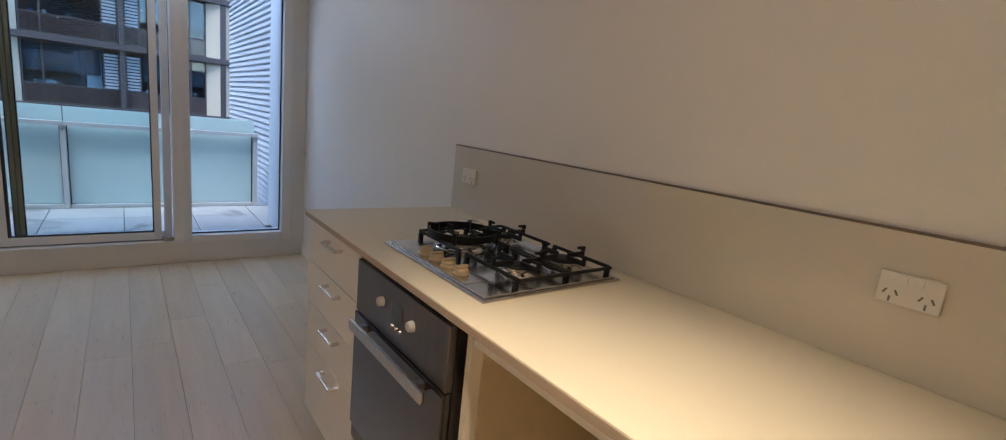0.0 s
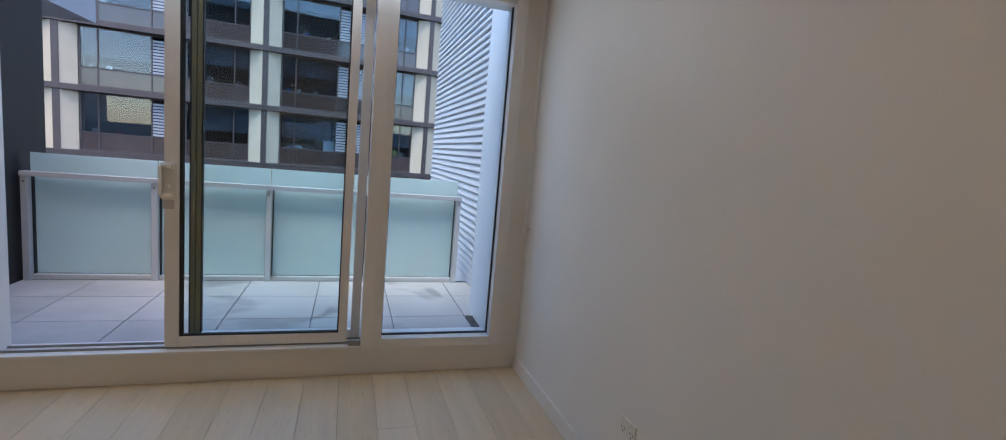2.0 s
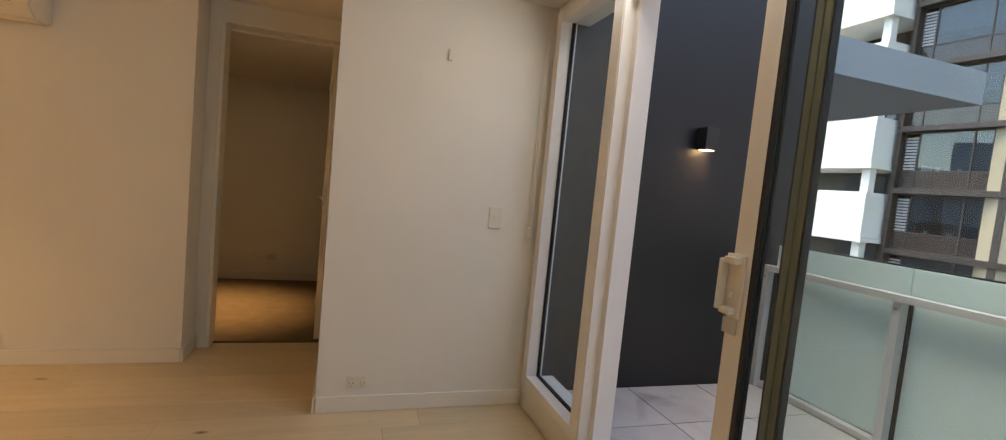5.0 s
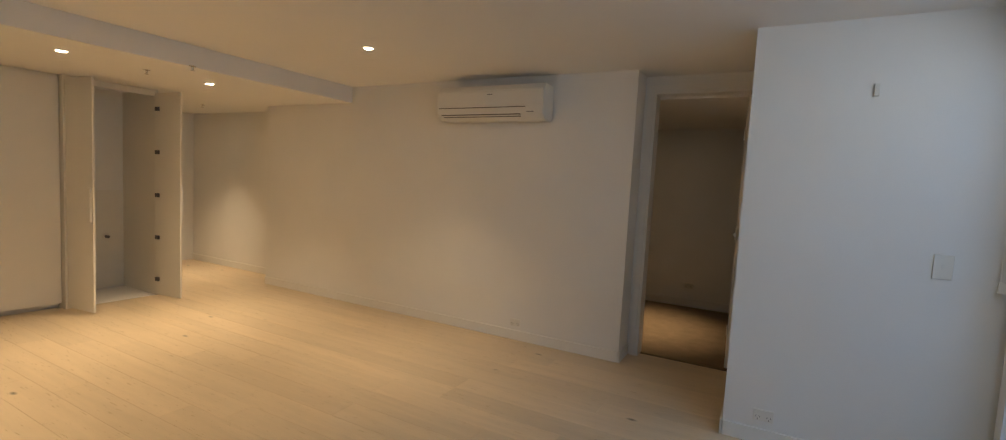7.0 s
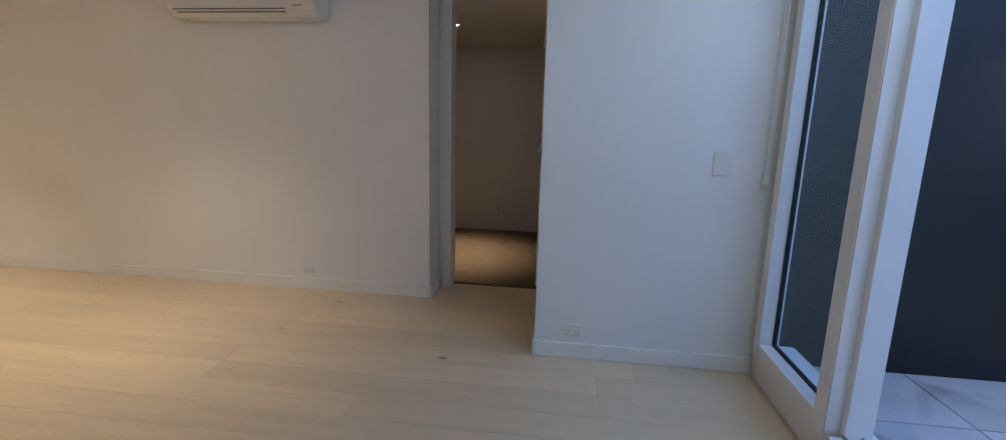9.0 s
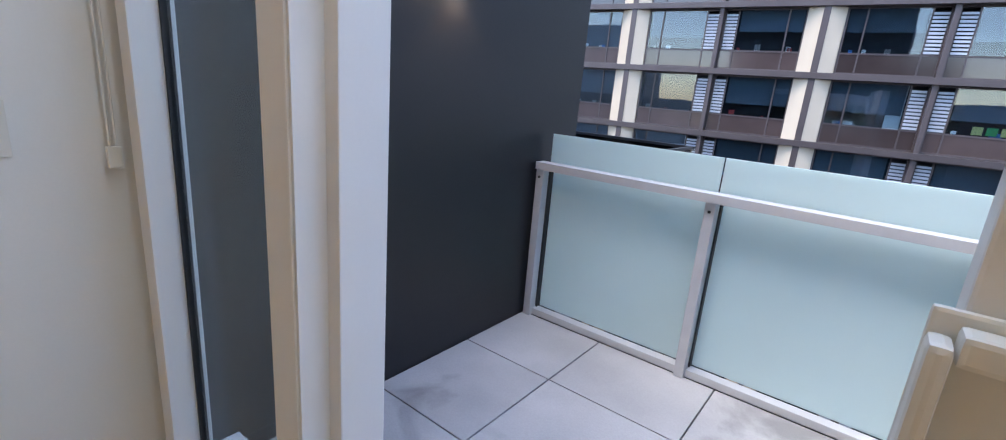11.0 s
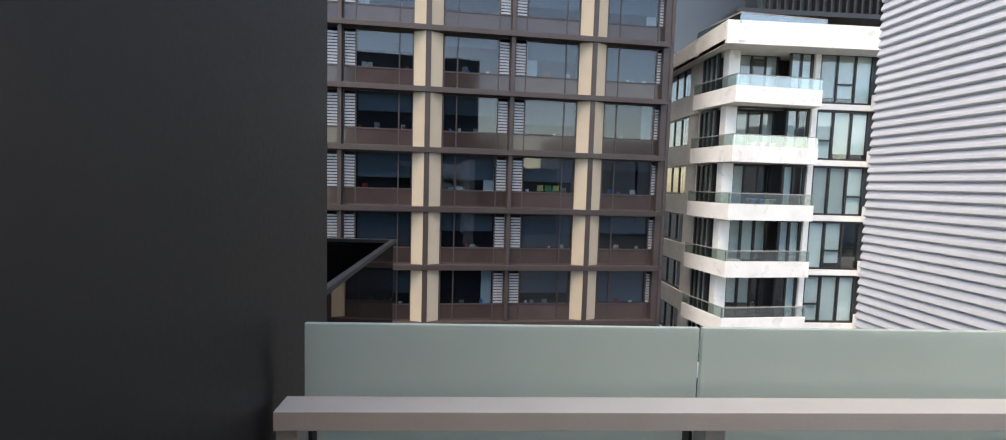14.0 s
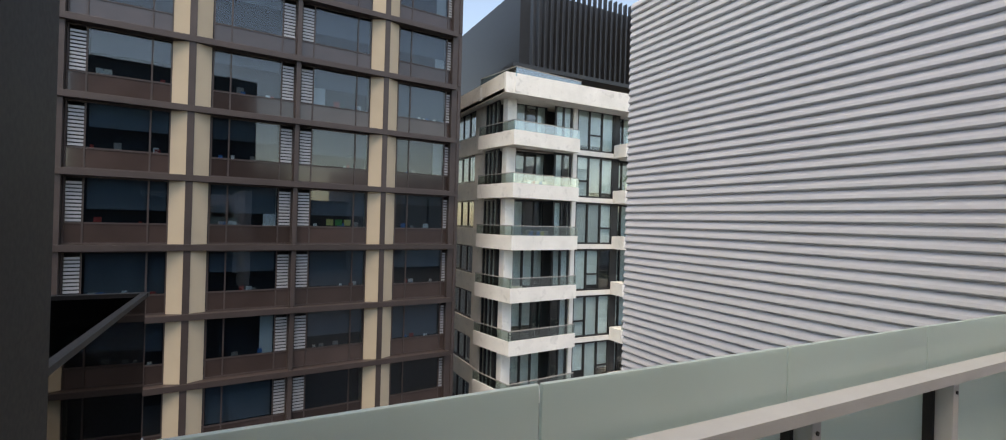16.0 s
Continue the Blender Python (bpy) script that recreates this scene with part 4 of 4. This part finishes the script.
def brown_building():
    t = thing("brown_apartment_building", (-5.0, YF + 2, -14.8), "brown metal apartment building with beige pilasters and dark windows", "building")
    inv = Matrix.Translation(-t.location)
    lo, hi = -5, 5
    bays = [(-5.31 + 4.145 * k, k) for k in range(-3, 3)]
    x0, x1 = -17.74, 6.9

    def at(ob, m):
        ob.matrix_basis = inv @ m
        return ob
    # solid box behind the panes, room shade painted as dark colour
    at(bx("core", (x0, x1, 0.9, 12.0, -14.7, 16.0), ROOM, t, "solid dark core, its colour standing in for unlit rooms"), fac(0, 0, 0))
    # horizontal bands
    for f in range(lo, hi + 1):
        z = FL0 + FLH * f
        at(bx("floor_band", (x0, x1, -0.22, 0.88, z - 0.13, z + 0.13), BROWN, t, bevel=0.01), fac(0, 0, 0))
    # vertical ribs and pilasters
    rib_me = None
    bei = {}
    for k in range(-3, 4):
        xc = -5.31 + 4.145 * k
        pil = k % 2 == 0
        for f in range(lo, hi):
            z = FL0 + FLH * f
            w = 0.13 if pil else 0.09
            if xc < x1 + 0.3:
                at(bx("rib", (-w, w, -0.16 if pil else -0.10, 0.88, z + 0.131, z + FLH - 0.131), BROWN, t), fac(xc, 0, 0))
            if pil:
                for s in (-1, 1):
                    bm = bmesh.new()
                    pts = [(s * 0.132, -0.12), (s * 0.70, 0.16), (s * 0.70, 0.88), (s * 0.132, 0.88)]
                    prism(bm, pts if s > 0 else pts[::-1], z + 0.14, z + FLH - 0.14)
                    at(part("pilaster_panel", bm, BEIGE, t), fac(xc, 0, 0))
    # windows, half a bay each: louvre at the thin rib, panes to the pilaster
    rng = random.Random(4)
    wid = 4.145 - 0.70 - 0.09
    H = FLH - 0.28

    def window(mirror):
        bm = bmesh.new()
        cuts = (0.0, 0.60, 2.66, wid)
        for c in cuts:
            c2 = min(max(c, 0.03), wid - 0.03)
            box(bm, c2 - 0.03, c2 + 0.03, 0.0, 0.08, 0, H)
        for z in (0.03, 0.82, H - 0.03):
            for a, b in zip(cuts, cuts[1:]):
                box(bm, max(a, 0.0) + 0.031, b - 0.031, 0.004, 0.076, z - 0.03, z + 0.03)
        if mirror:
            turn(bm, Matrix.Diagonal((-1, 1, 1, 1)))
        bmesh.ops.recalc_face_normals(bm, faces=bm.faces)
        me = bpy.data.meshes.new("window_frame")
        bm.to_mesh(me)
        me.materials.append(BROWN)
        bm.free()
        out = [me]
        sg = -1 if mirror else 1

        def mk(lst, m):
            b = bmesh.new()
            for d in lst:
                box(b, *d)
            if mirror:
                turn(b, Matrix.Diagonal((-1, 1, 1, 1)))
            bmesh.ops.recalc_face_normals(b, faces=b.faces)
            e = bpy.data.meshes.new("piece")
            b.to_mesh(e)
            b.free()
            e.materials.append(m)
            return e
        out.append(mk([(0.63, 2.63, 0.035, 0.05, 0.86, H - 0.06), (2.69, wid - 0.06, 0.035, 0.05, 0.86, H - 0.06)], FARGL))
        out.append(mk([(0.63, 2.63, 0.03, 0.05, 0.06, 0.79), (2.69, wid - 0.06, 0.03, 0.05, 0.06, 0.79), (0.06, 0.57, 0.03, 0.05, 0.06, 0.79)], SPAND))
        out.append(mk([(0.08, 0.57, 0.03, 0.06, 0.88 + 0.145 * i, 0.97 + 0.145 * i) for i in range(11)], LOUV))
        return out
    sets = {False: window(False), True: window(True)}
    blind_me = None
    for k in range(-3, 3):
        xc = -5.31 + 4.145 * k
        left_pil = k % 2 == 0
        xs = xc + (4.145 - 0.09 if left_pil else 0.09)
        mirror = left_pil
        for f in range(lo, hi):
            z = FL0 + FLH * f + 0.14
            fr, gl, sp, lv = sets[mirror]
            w = new("window", fr)
            w.parent = t
            at(w, fac(xs, 0.2, z))
            for nm, me in (("pane", gl), ("spandrel", sp), ("louvre", lv)):
                o = new(nm, me)
                o.parent = w
            sg = -1 if mirror else 1
            # blinds and things on the sills inside
            r = rng.random()
            if r < 0.75:
                a, b = sorted((sg * 0.7, sg * (wid - 0.1)))
                drop = rng.choice((0.5, 0.9, 1.2, 1.7))
                bl = bx("blind", (a, b, 0.16, 0.18, H - 0.06 - drop, H - 0.06), BLIND, w)
            if rng.random() < 0.25:
                a, b = sorted((sg * 0.66, sg * 1.20))
                bx("curtain", (a, b, 0.20, 0.24, 0.1, H - 0.06), CURT, w)
            if -2 <= f <= 2:
                for q in range(rng.randint(2, 5)):
                    u = sg * rng.uniform(0.8, wid - 0.3)
                    s = rng.uniform(0.05, 0.14)
                    bx("sill_item", (u - s, u + s, 0.10, 0.16, 0.86, 0.86 + s * rng.uniform(0.8, 2.2)), rng.choice((WHITEPL, BLUEC, CURT, CURT, REDC, GREYPL)), w)
            if f == 0 and k == 1:
                for i, m in enumerate((YELC, GREENC, YELC)):
                    u = sg * (1.55 + 0.42 * i)
                    c = bx("sticker", (u - 0.16, u + 0.16, 0.052, 0.056, 0.9, 1.2), m, w, "small coloured sign behind the glass")
    at(bx("side_wall", (6.72, 7.25, -0.05, 12.0, -14.7, 16.0), BROWN, t), fac(0, 0, 0))
    at(bx("roof", (x0, 7.25, -0.1, 12.0, 16.0, 16.3), BROWN, t), fac(0, 0, 0))


brown_building()


def white_building():
    X0, Y0 = 10.0, 26.3
    t = thing("white_apartment_building", (X0, Y0, -14.8), "cream concrete apartment building with corner balconies and black-framed windows", "building")
    o = t.location

    def q(name, d, m, label="", parent=t, bevel=0.0):
        return bx(name, (d[0] - o[0], d[1] - o[0], d[2] - o[1], d[3] - o[1], d[4] - o[2], d[5] - o[2]), m, parent, label, bevel)
    zs = [2.85 + 3.0 * k for k in range(-6, 3)]
    # no rooms modelled: dark solid carries their shade in its colour
    q("core", (X0 + 0.7, 26.0, Y0 + 1.6, 46.0, -14.7, 8.8), ROOM, "solid dark core, its colour standing in for unlit rooms")
    for i, z in enumerate(zs):
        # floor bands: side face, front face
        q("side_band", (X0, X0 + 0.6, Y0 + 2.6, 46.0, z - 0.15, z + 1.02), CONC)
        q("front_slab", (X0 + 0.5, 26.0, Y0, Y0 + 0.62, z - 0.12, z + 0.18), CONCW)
        # corner balcony
        bm = bmesh.new()
        prism(bm, [(X0 - 0.55 - o[0], Y0 + 2.2 - o[1]), (X0 + 0.1 - o[0], Y0 - 1.25 - o[1]), (X0 + 5.0 - o[0], Y0 - 0.75 - o[1]), (X0 + 5.0 - o[0], Y0 + 0.3 - o[1]), (X0 + 0.6 - o[0], Y0 + 2.6 - o[1])], z - 0.12 - o[2], z + 0.12 - o[2])
        bal = part("balcony", bm, CONCW, t)
        for a, b in (((X0 - 0.55, Y0 + 2.2), (X0 + 0.1, Y0 - 1.25)), ((X0 + 0.1, Y0 - 1.25), (X0 + 5.0, Y0 - 0.75))):
            va, vb = Vector((*a, 0)), Vector((*b, 0))
            dirv = (vb - va).normalized()
            nor = Vector((-dirv.y, dirv.x, 0)) * 0.1
            bm = bmesh.new()
            prism(bm, [(p.x - o[0], p.y - o[1]) for p in (va, vb, vb + nor, va + nor)], z + 0.121 - o[2], z + 0.72 - o[2])
            part("parapet", bm, CONCW, bal)
            bm = bmesh.new()
            prism(bm, [(p.x - o[0], p.y - o[1]) for p in (va + nor * 0.4, vb + nor * 0.4, vb + nor * 0.6, va + nor * 0.6)], z + 0.721 - o[2], z + 1.25 - o[2])
            part("glass_screen", bm, GLASSBAL, bal)
            bm = bmesh.new()
            prism(bm, [(p.x - o[0], p.y - o[1]) for p in (va + nor * 0.2, vb + nor * 0.2, vb + nor * 0.8, va + nor * 0.8)], z + 1.251 - o[2], z + 1.30 - o[2])
            part("handrail", bm, GREYPL, bal)
        if i < len(zs) - 1:
            zb, zt = z + 0.19, z + 2.87
            q("corner_column", (X0 + 0.25, X0 + 0.85, Y0 - 0.1, Y0 + 0.5, z + 0.13, zt), CONCW)
            # side windows
            for n, (ya, yb) in enumerate(((Y0 + 0.75, Y0 + 2.55), (Y0 + 4.0, Y0 + 7.4), (Y0 + 9.2, Y0 + 12.5))):
                z0 = zb if n == 0 else z + 1.03
                w = q("window", (X0 + 0.15, X0 + 0.17, ya + 0.12, yb - 0.12, z0 + 0.12, zt - 0.12), PALEGL)
                for a, b, c, d in [(ya, ya + 0.12, z0, zt), (yb - 0.12, yb, z0, zt), ((ya * 2 + yb) / 3 - 0.05, (ya * 2 + yb) / 3 + 0.05, z0 + 0.121, zt - 0.121), ((ya + 2 * yb) / 3 - 0.05, (ya + 2 * yb) / 3 + 0.05, z0 + 0.121, zt - 0.121), (ya + 0.121, yb - 0.121, z0, z0 + 0.12), (ya + 0.121, yb - 0.121, zt - 0.12, zt)]:
                    q("frame_bar", (X0 + 0.1, X0 + 0.22, a, b, c, d), BLKFR, parent=w)
                q("curtain", (X0 + 0.30, X0 + 0.33, (ya * 2 + yb) / 3, yb - 0.12, z0, zt), CURT, parent=w)
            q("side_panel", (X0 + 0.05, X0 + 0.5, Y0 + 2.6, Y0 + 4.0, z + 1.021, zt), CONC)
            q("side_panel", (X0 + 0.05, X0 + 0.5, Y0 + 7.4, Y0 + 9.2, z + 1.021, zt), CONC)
            # front windows: recessed behind the balcony, then flush
            for n, (xa, xb, yy, parts_) in enumerate(((X0 + 1.3, X0 + 3.6, Y0 + 0.9, 3), (X0 + 3.7, X0 + 5.0, Y0 + 0.1, 2), (X0 + 5.35, X0 + 8.4, Y0 + 0.1, 3), (X0 + 8.9, X0 + 12.2, Y0 + 0.8, 4), (X0 + 12.6, X0 + 15.4, Y0 + 0.1, 3))):
                bars = [(xa, xa + 0.12, zb, zt), (xb - 0.12, xb, zb, zt), (xa + 0.121, xb - 0.121, zb, zb + 0.1), (xa + 0.121, xb - 0.121, zt - 0.12, zt)]
                for j in range(1, parts_):
                    xm = xa + (xb - xa) * j / parts_
                    bars.append((xm - 0.05, xm + 0.05, zb + 0.101, zt - 0.121))
                if n == 2:
                    jj = i % 3
                    xm = xa + (xb - xa) * jj / 3
                    bars.append((xm + 0.13, xm + (xb - xa) / 3 - 0.13, zb + 1.0, zb + 1.1))
                w = q("window", (xa + 0.12, xb - 0.12, yy + 0.04, yy + 0.06, zb + 0.1, zt - 0.12), PALEGL)
                for a, b, c, d in bars:
                    q("frame_bar", (a, b, yy, yy + 0.1, c, d), BLKFR, parent=w)
                rr = random.Random(i * 7 + n)
                for j in range(parts_):
                    a = xa + (xb - xa) * j / parts_
                    b = xa + (xb - xa) * (j + 1) / parts_
                    if rr.random() < (0.7 if n == 0 else 0.95):
                        drop = rr.choice((1.0, 0.9, 1.0, 0.7))
                        q("blind", (a + 0.06, b - 0.06, yy + 0.15, yy + 0.18, zt - 0.1 - drop * (zt - zb - 0.2), zt - 0.1), CURT, parent=w)
            q("front_column", (X0 + 5.02, X0 + 5.32, Y0 - 0.02, Y0 + 0.5, z + 0.181, zt), CONCW)
            q("front_column", (X0 + 8.42, X0 + 8.86, Y0 + 0.1, Y0 + 0.5, z + 0.181, zt), BLKFR)
            # second balconies further along
            b2 = q("balcony", (X0 + 8.3, X0 + 11.6, Y0 - 1.2, Y0 - 0.002, z - 0.12, z + 0.72), CONCW)
            q("glass_screen", (X0 + 8.35, X0 + 11.6, Y0 - 1.16, Y0 - 1.12, z + 0.721, z + 1.25), GLASSBAL, parent=b2)
            q("handrail", (X0 + 8.33, X0 + 11.6, Y0 - 1.18, Y0 - 1.10, z + 1.251, z + 1.30), GREYPL, parent=b2)
    # parapet and the dark recessed top storeys
    q("parapet", (X0 - 0.5, 26.0, Y0 - 1.2, Y0 - 1.0, 8.6, 9.75), CONCW)
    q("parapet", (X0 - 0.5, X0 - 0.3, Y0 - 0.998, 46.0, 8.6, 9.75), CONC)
    q("terrace_slab", (X0 - 0.5, 26.0, Y0 - 0.998, 46.0, 8.62, 8.84), CONCW)
    q("top_storey", (X0 + 1.6, 26.0, Y0 + 1.2, 46.0, 8.85, 16.0), BLKFR, "black recessed top storeys")
    for k in range(36):
        x = X0 + 1.7 + 0.42 * k
        q("fin", (x, x + 0.08, Y0 - 0.2, Y0 + 0.1, 10.7, 16.0), BLKFR)
    q("top_slab", (X0 + 0.4, 26.0, Y0 - 0.3, Y0 + 1.198, 10.45, 10.69), BLKFR)
    for k in range(7):
        x = X0 + 2.2 + 2.0 * k
        q("top_window", (x, x + 1.5, Y0 + 1.15, Y0 + 1.198, 8.95, 10.4), PALEGL)


white_building()


def outdoor_unit():
    t = thing("outdoor_unit", (10.9, 25.85, 2.97), "white air-conditioning condenser on a balcony", "condenser", "balcony condensers")
    bx("case", (-0.4, 0.4, -0.15, 0.15, 0.0, 0.62), WHITEPL, t, bevel=0.02)
    bm = bmesh.new()
    lathe(bm, [(0.22, 0.0), (0.22, 0.02), (0.05, 0.03)], 20, pose(-0.08, -0.151, 0.31, 90, 0, 0))
    part("fan_grille", bm, GREYPL, t)
    for k in (-1, -2):
        copy_thing(t, Matrix.Translation((10.9, 25.85, 2.97 + 3.0 * k)))


outdoor_unit()


def laundry_rack(x, y, z, cols, seed):
    t = thing("drying_rack", (x, y, z), "folding drying rack with coloured washing on a balcony", "drying rack", "drying racks")
    rg = random.Random(seed)
    bm = bmesh.new()
    for k in range(6):
        tube(bm, (-0.7, -0.25 + 0.1 * k, 0.85), (0.7, -0.25 + 0.1 * k, 0.85), 0.012, 6)
    for sx in (-0.6, 0.6):
        tube(bm, (sx, -0.3, 0.0), (sx, 0.3, 0.85), 0.014, 6)
        tube(bm, (sx, 0.3, 0.0), (sx, -0.3, 0.85), 0.014, 6)
    part("frame", bm, WHITEPL, t)
    for k, m in enumerate(cols):
        a = -0.65 + 1.3 * k / len(cols)
        bm = bmesh.new()
        n = 8
        dep = rg.uniform(0.3, 0.6)
        top = [bm.verts.new((a + 0.18 * i / n, -0.25 + 0.03 * math.sin(i * 2.1 + k), 0.87)) for i in range(n + 1)]
        low = [bm.verts.new((a + 0.18 * i / n + 0.02 * math.sin(k), -0.27 + 0.05 * math.sin(i * 1.7 + k), 0.87 - dep)) for i in range(n + 1)]
        bk = [bm.verts.new((a + 0.18 * i / n, 0.05 + 0.05 * math.sin(i * 1.9 + k), 0.90 - dep)) for i in range(n + 1)]
        for i in range(n):
            bm.faces.new((top[i], top[i + 1], low[i + 1], low[i]))
            bm.faces.new((bk[i], bk[i + 1], top[i + 1], top[i]))
        part("cloth", bm, m, t)


laundry_rack(12.4, 26.4, 2.97, (CURT, REDC, WHITEPL, BLUEC, CURT), 1)
laundry_rack(12.6, 26.4, -0.03, (BLUEC, BLACKPL, BLUEC, YELC, GREYPL), 2)


def pot_plant(x, y, z, seed):
    t = thing("pot_plant", (x, y, z), "leafy green plant in a pale pot on a balcony", "plant", "balcony plants")
    rg = random.Random(seed)
    bm = bmesh.new()
    lathe(bm, [(0.13, 0.0), (0.18, 0.32), (0.15, 0.32), (0.14, 0.28)], 14)
    part("pot", bm, CONC, t)
    bm = bmesh.new()
    for k in range(130):
        d = Vector((rg.gauss(0, 1), rg.gauss(0, 1), rg.gauss(0.3, 0.8)))
        c = Vector((0, 0, 0.72)) + d.normalized() * rg.uniform(0.1, 0.45)
        b2 = [Vector((0, 0, 0)), Vector((0.03, 0.05, 0.01)), Vector((0, 0.12, 0.0)), Vector((-0.03, 0.05, 0.01))]
        rot = Euler((rg.uniform(-1, 1), rg.uniform(-1, 1), rg.uniform(0, 6.3))).to_matrix()
        bm.faces.new([bm.verts.new(c + rot @ q) for q in b2])
    part("leaves", bm, LEAF, t)
    bm = bmesh.new()
    tube(bm, (0, 0, 0.28), (0.02, 0.01, 0.75), 0.02, 6, 0.008)
    part("stem", bm, BROWN, t)


for i, (px, pz) in enumerate(((19.0, 3.57), (20.6, 0.57), (19.4, -2.43), (19.2, 6.57))):
    pot_plant(px, 25.7, pz, i)


def grey_building():
    t = thing("white_neighbour_building", (-22.0, 24.5, -14.8), "white rendered building with deep shaded balconies", "building")
    o = t.location

    def q(name, d, m, label="", parent=t):
        return bx(name, (d[0] - o[0], d[1] - o[0], d[2] - o[1], d[3] - o[1], d[4] - o[2], d[5] - o[2]), m, parent, label)
    # solid block; its black colour stands in for shade deep in the balconies
    q("core", (-27.0, -18.2, 25.5, 36.0, -14.7, 12.0), BLKFR, "solid black core painted as the shade of the recesses")
    for k in range(-4, 4):
        z = 0.4 + 3.6 * k
        p = q("balcony_parapet", (-21.4, -18.0, 22.8, 25.4, z, z + 2.2), CONCW)
        q("slab", (-27.0, -17.9, 22.7, 25.45, z + 3.35, z + 3.58), CONCW)
        q("column", (-18.5, -18.1, 23.0, 23.4, z + 2.201, z + 3.349), CONCW)
        q("window", (-21.2, -19.0, 25.40, 25.48, z + 2.0, z + 3.2), FARGL)


grey_building()


# ---- the neighbour's balconies beside the charcoal wall ----
def neighbour_balcony():
    t = thing("neighbour_balcony", (-5.2, 3.8, -0.3), "neighbouring balcony behind dark tinted glass", "balcony")
    o = t.location

    def q(name, d, m, label=""):
        return bx(name, (d[0] - o[0], d[1] - o[0], d[2] - o[1], d[3] - o[1], d[4] - o[2], d[5] - o[2]), m, t, label)
    q("slab", (-7.0, -3.60, 2.2, 5.05, -0.45, -0.25), SLAB)
    q("side_glass", (-3.615, -3.603, 2.25, 4.99, -0.249, 0.76), GLASSDK, "dark tinted glass side")
    q("front_glass", (-7.0, -3.62, 5.0, 5.012, -0.249, 0.76), GLASSDK, "dark tinted glass front")
    q("side_rail", (-3.63, -3.59, 2.25, 4.975, 0.761, 0.79), BLKFR)
    q("front_rail", (-7.0, -3.585, 4.98, 5.03, 0.761, 0.79), BLKFR)
    q("post", (-3.65, -3.625, 4.94, 4.975, -0.249, 0.76), BLKFR)
    q("post", (-3.65, -3.625, 3.9, 3.935, -0.249, 0.76), BLKFR)
    struct("slab_neighbour", (-7.0, -4.35, 1.602, 5.4, 2.6, 2.95), SLAB, "grey concrete slab of the balcony above next door", "slab")


neighbour_balcony()

# ---- street far below ----
struct("ground", (-400, 400, -400, 400, -15.0, -14.9), GRND, "grey asphalt street level far below", "ground")

# skyline behind the flat, seen mirrored in the panes across the street
rgc = random.Random(21)
for k in range(22):
    cx = -150 + 14 * k + rgc.uniform(-3, 3)
    hh = rgc.choice((2, 6, 10, 16, 22))
    struct("backdrop_tower", (cx, cx + rgc.uniform(8, 15), -120, -100, -14.9, hh), rgc.choice((SLAB, SLAB, SLAB, BROWN)), "hazy distant city block", "backdrop")

# unseen bulk of the own building, added so that light and reflections close
struct("wall_building_left", (-12.0, -3.602, 0.0, 1.6, -4.0, 3.0), BLACKW, "charcoal rendered wall of the same building", "wall")
struct("roof_over", (-12.0, 3.0, -12.0, 0.0, 2.602, 3.0), BLACKW, "charcoal rendered storey above the flat", "wall")
struct("wall_building_upper", (-12.0, 2.5, -14.0, -6.0, 3.01, 15.0), BLACKW, "unseen charcoal block added above to darken reflections in the panes opposite", "wall")
struct("wall_building_side", (0.62, 3.5, -14.0, -0.02, -0.258, 3.008), BLACKW, "unseen charcoal block added to close the gap beside the flat", "wall")
struct("wall_building_lower", (-12.0, 3.5, -14.0, -0.02, -14.9, -0.26), BLACKW, "charcoal rendered lower storeys of the same building", "wall")

# ---- pavers ----
xs_ = [-3.262, -2.815, -2.289, -1.762, -1.235, -0.709, -0.182, 0.05]
ys_ = [0.165, 0.64, 1.14, 1.572]
floor_b = bpy.data.objects["balcony_base"]
for i in range(len(xs_) - 1):
    for j in range(len(ys_) - 1):
        if xs_[i + 1] > 0 and j == 0:
            continue
        bm = bmesh.new()
        box(bm, xs_[i] + 0.003, xs_[i + 1] - 0.003, ys_[j] + 0.003, ys_[j + 1] - 0.003, ZB - 0.0118, ZB, bevel=0.0015)
        part("paver", bm, PAVER, floor_b)

# ---- oak boards ----
floor_o = bpy.data.objects["floor_base"]
rngb = random.Random(11)
w = 0.178
x = XK + 0.07
while x > -4.45:
    x0 = max(x - w, -4.45)
    y_start = -0.001
    first_len = rngb.uniform(0.5, 1.9)
    ya = y_start
    ln = first_len
    while ya > -8.3:
        yb = max(ya - ln, -8.3)
        bm = bmesh.new()
        box(bm, x0 + 0.0005, x - 0.0005, yb + 0.0005, ya - 0.0005, -0.0138, 0.0, bevel=0.0008)
        part("board", bm, OAK, floor_o)
        ya = yb
        ln = rngb.choice((1.2, 1.5, 1.9, 1.9, 2.2))
    x -= w
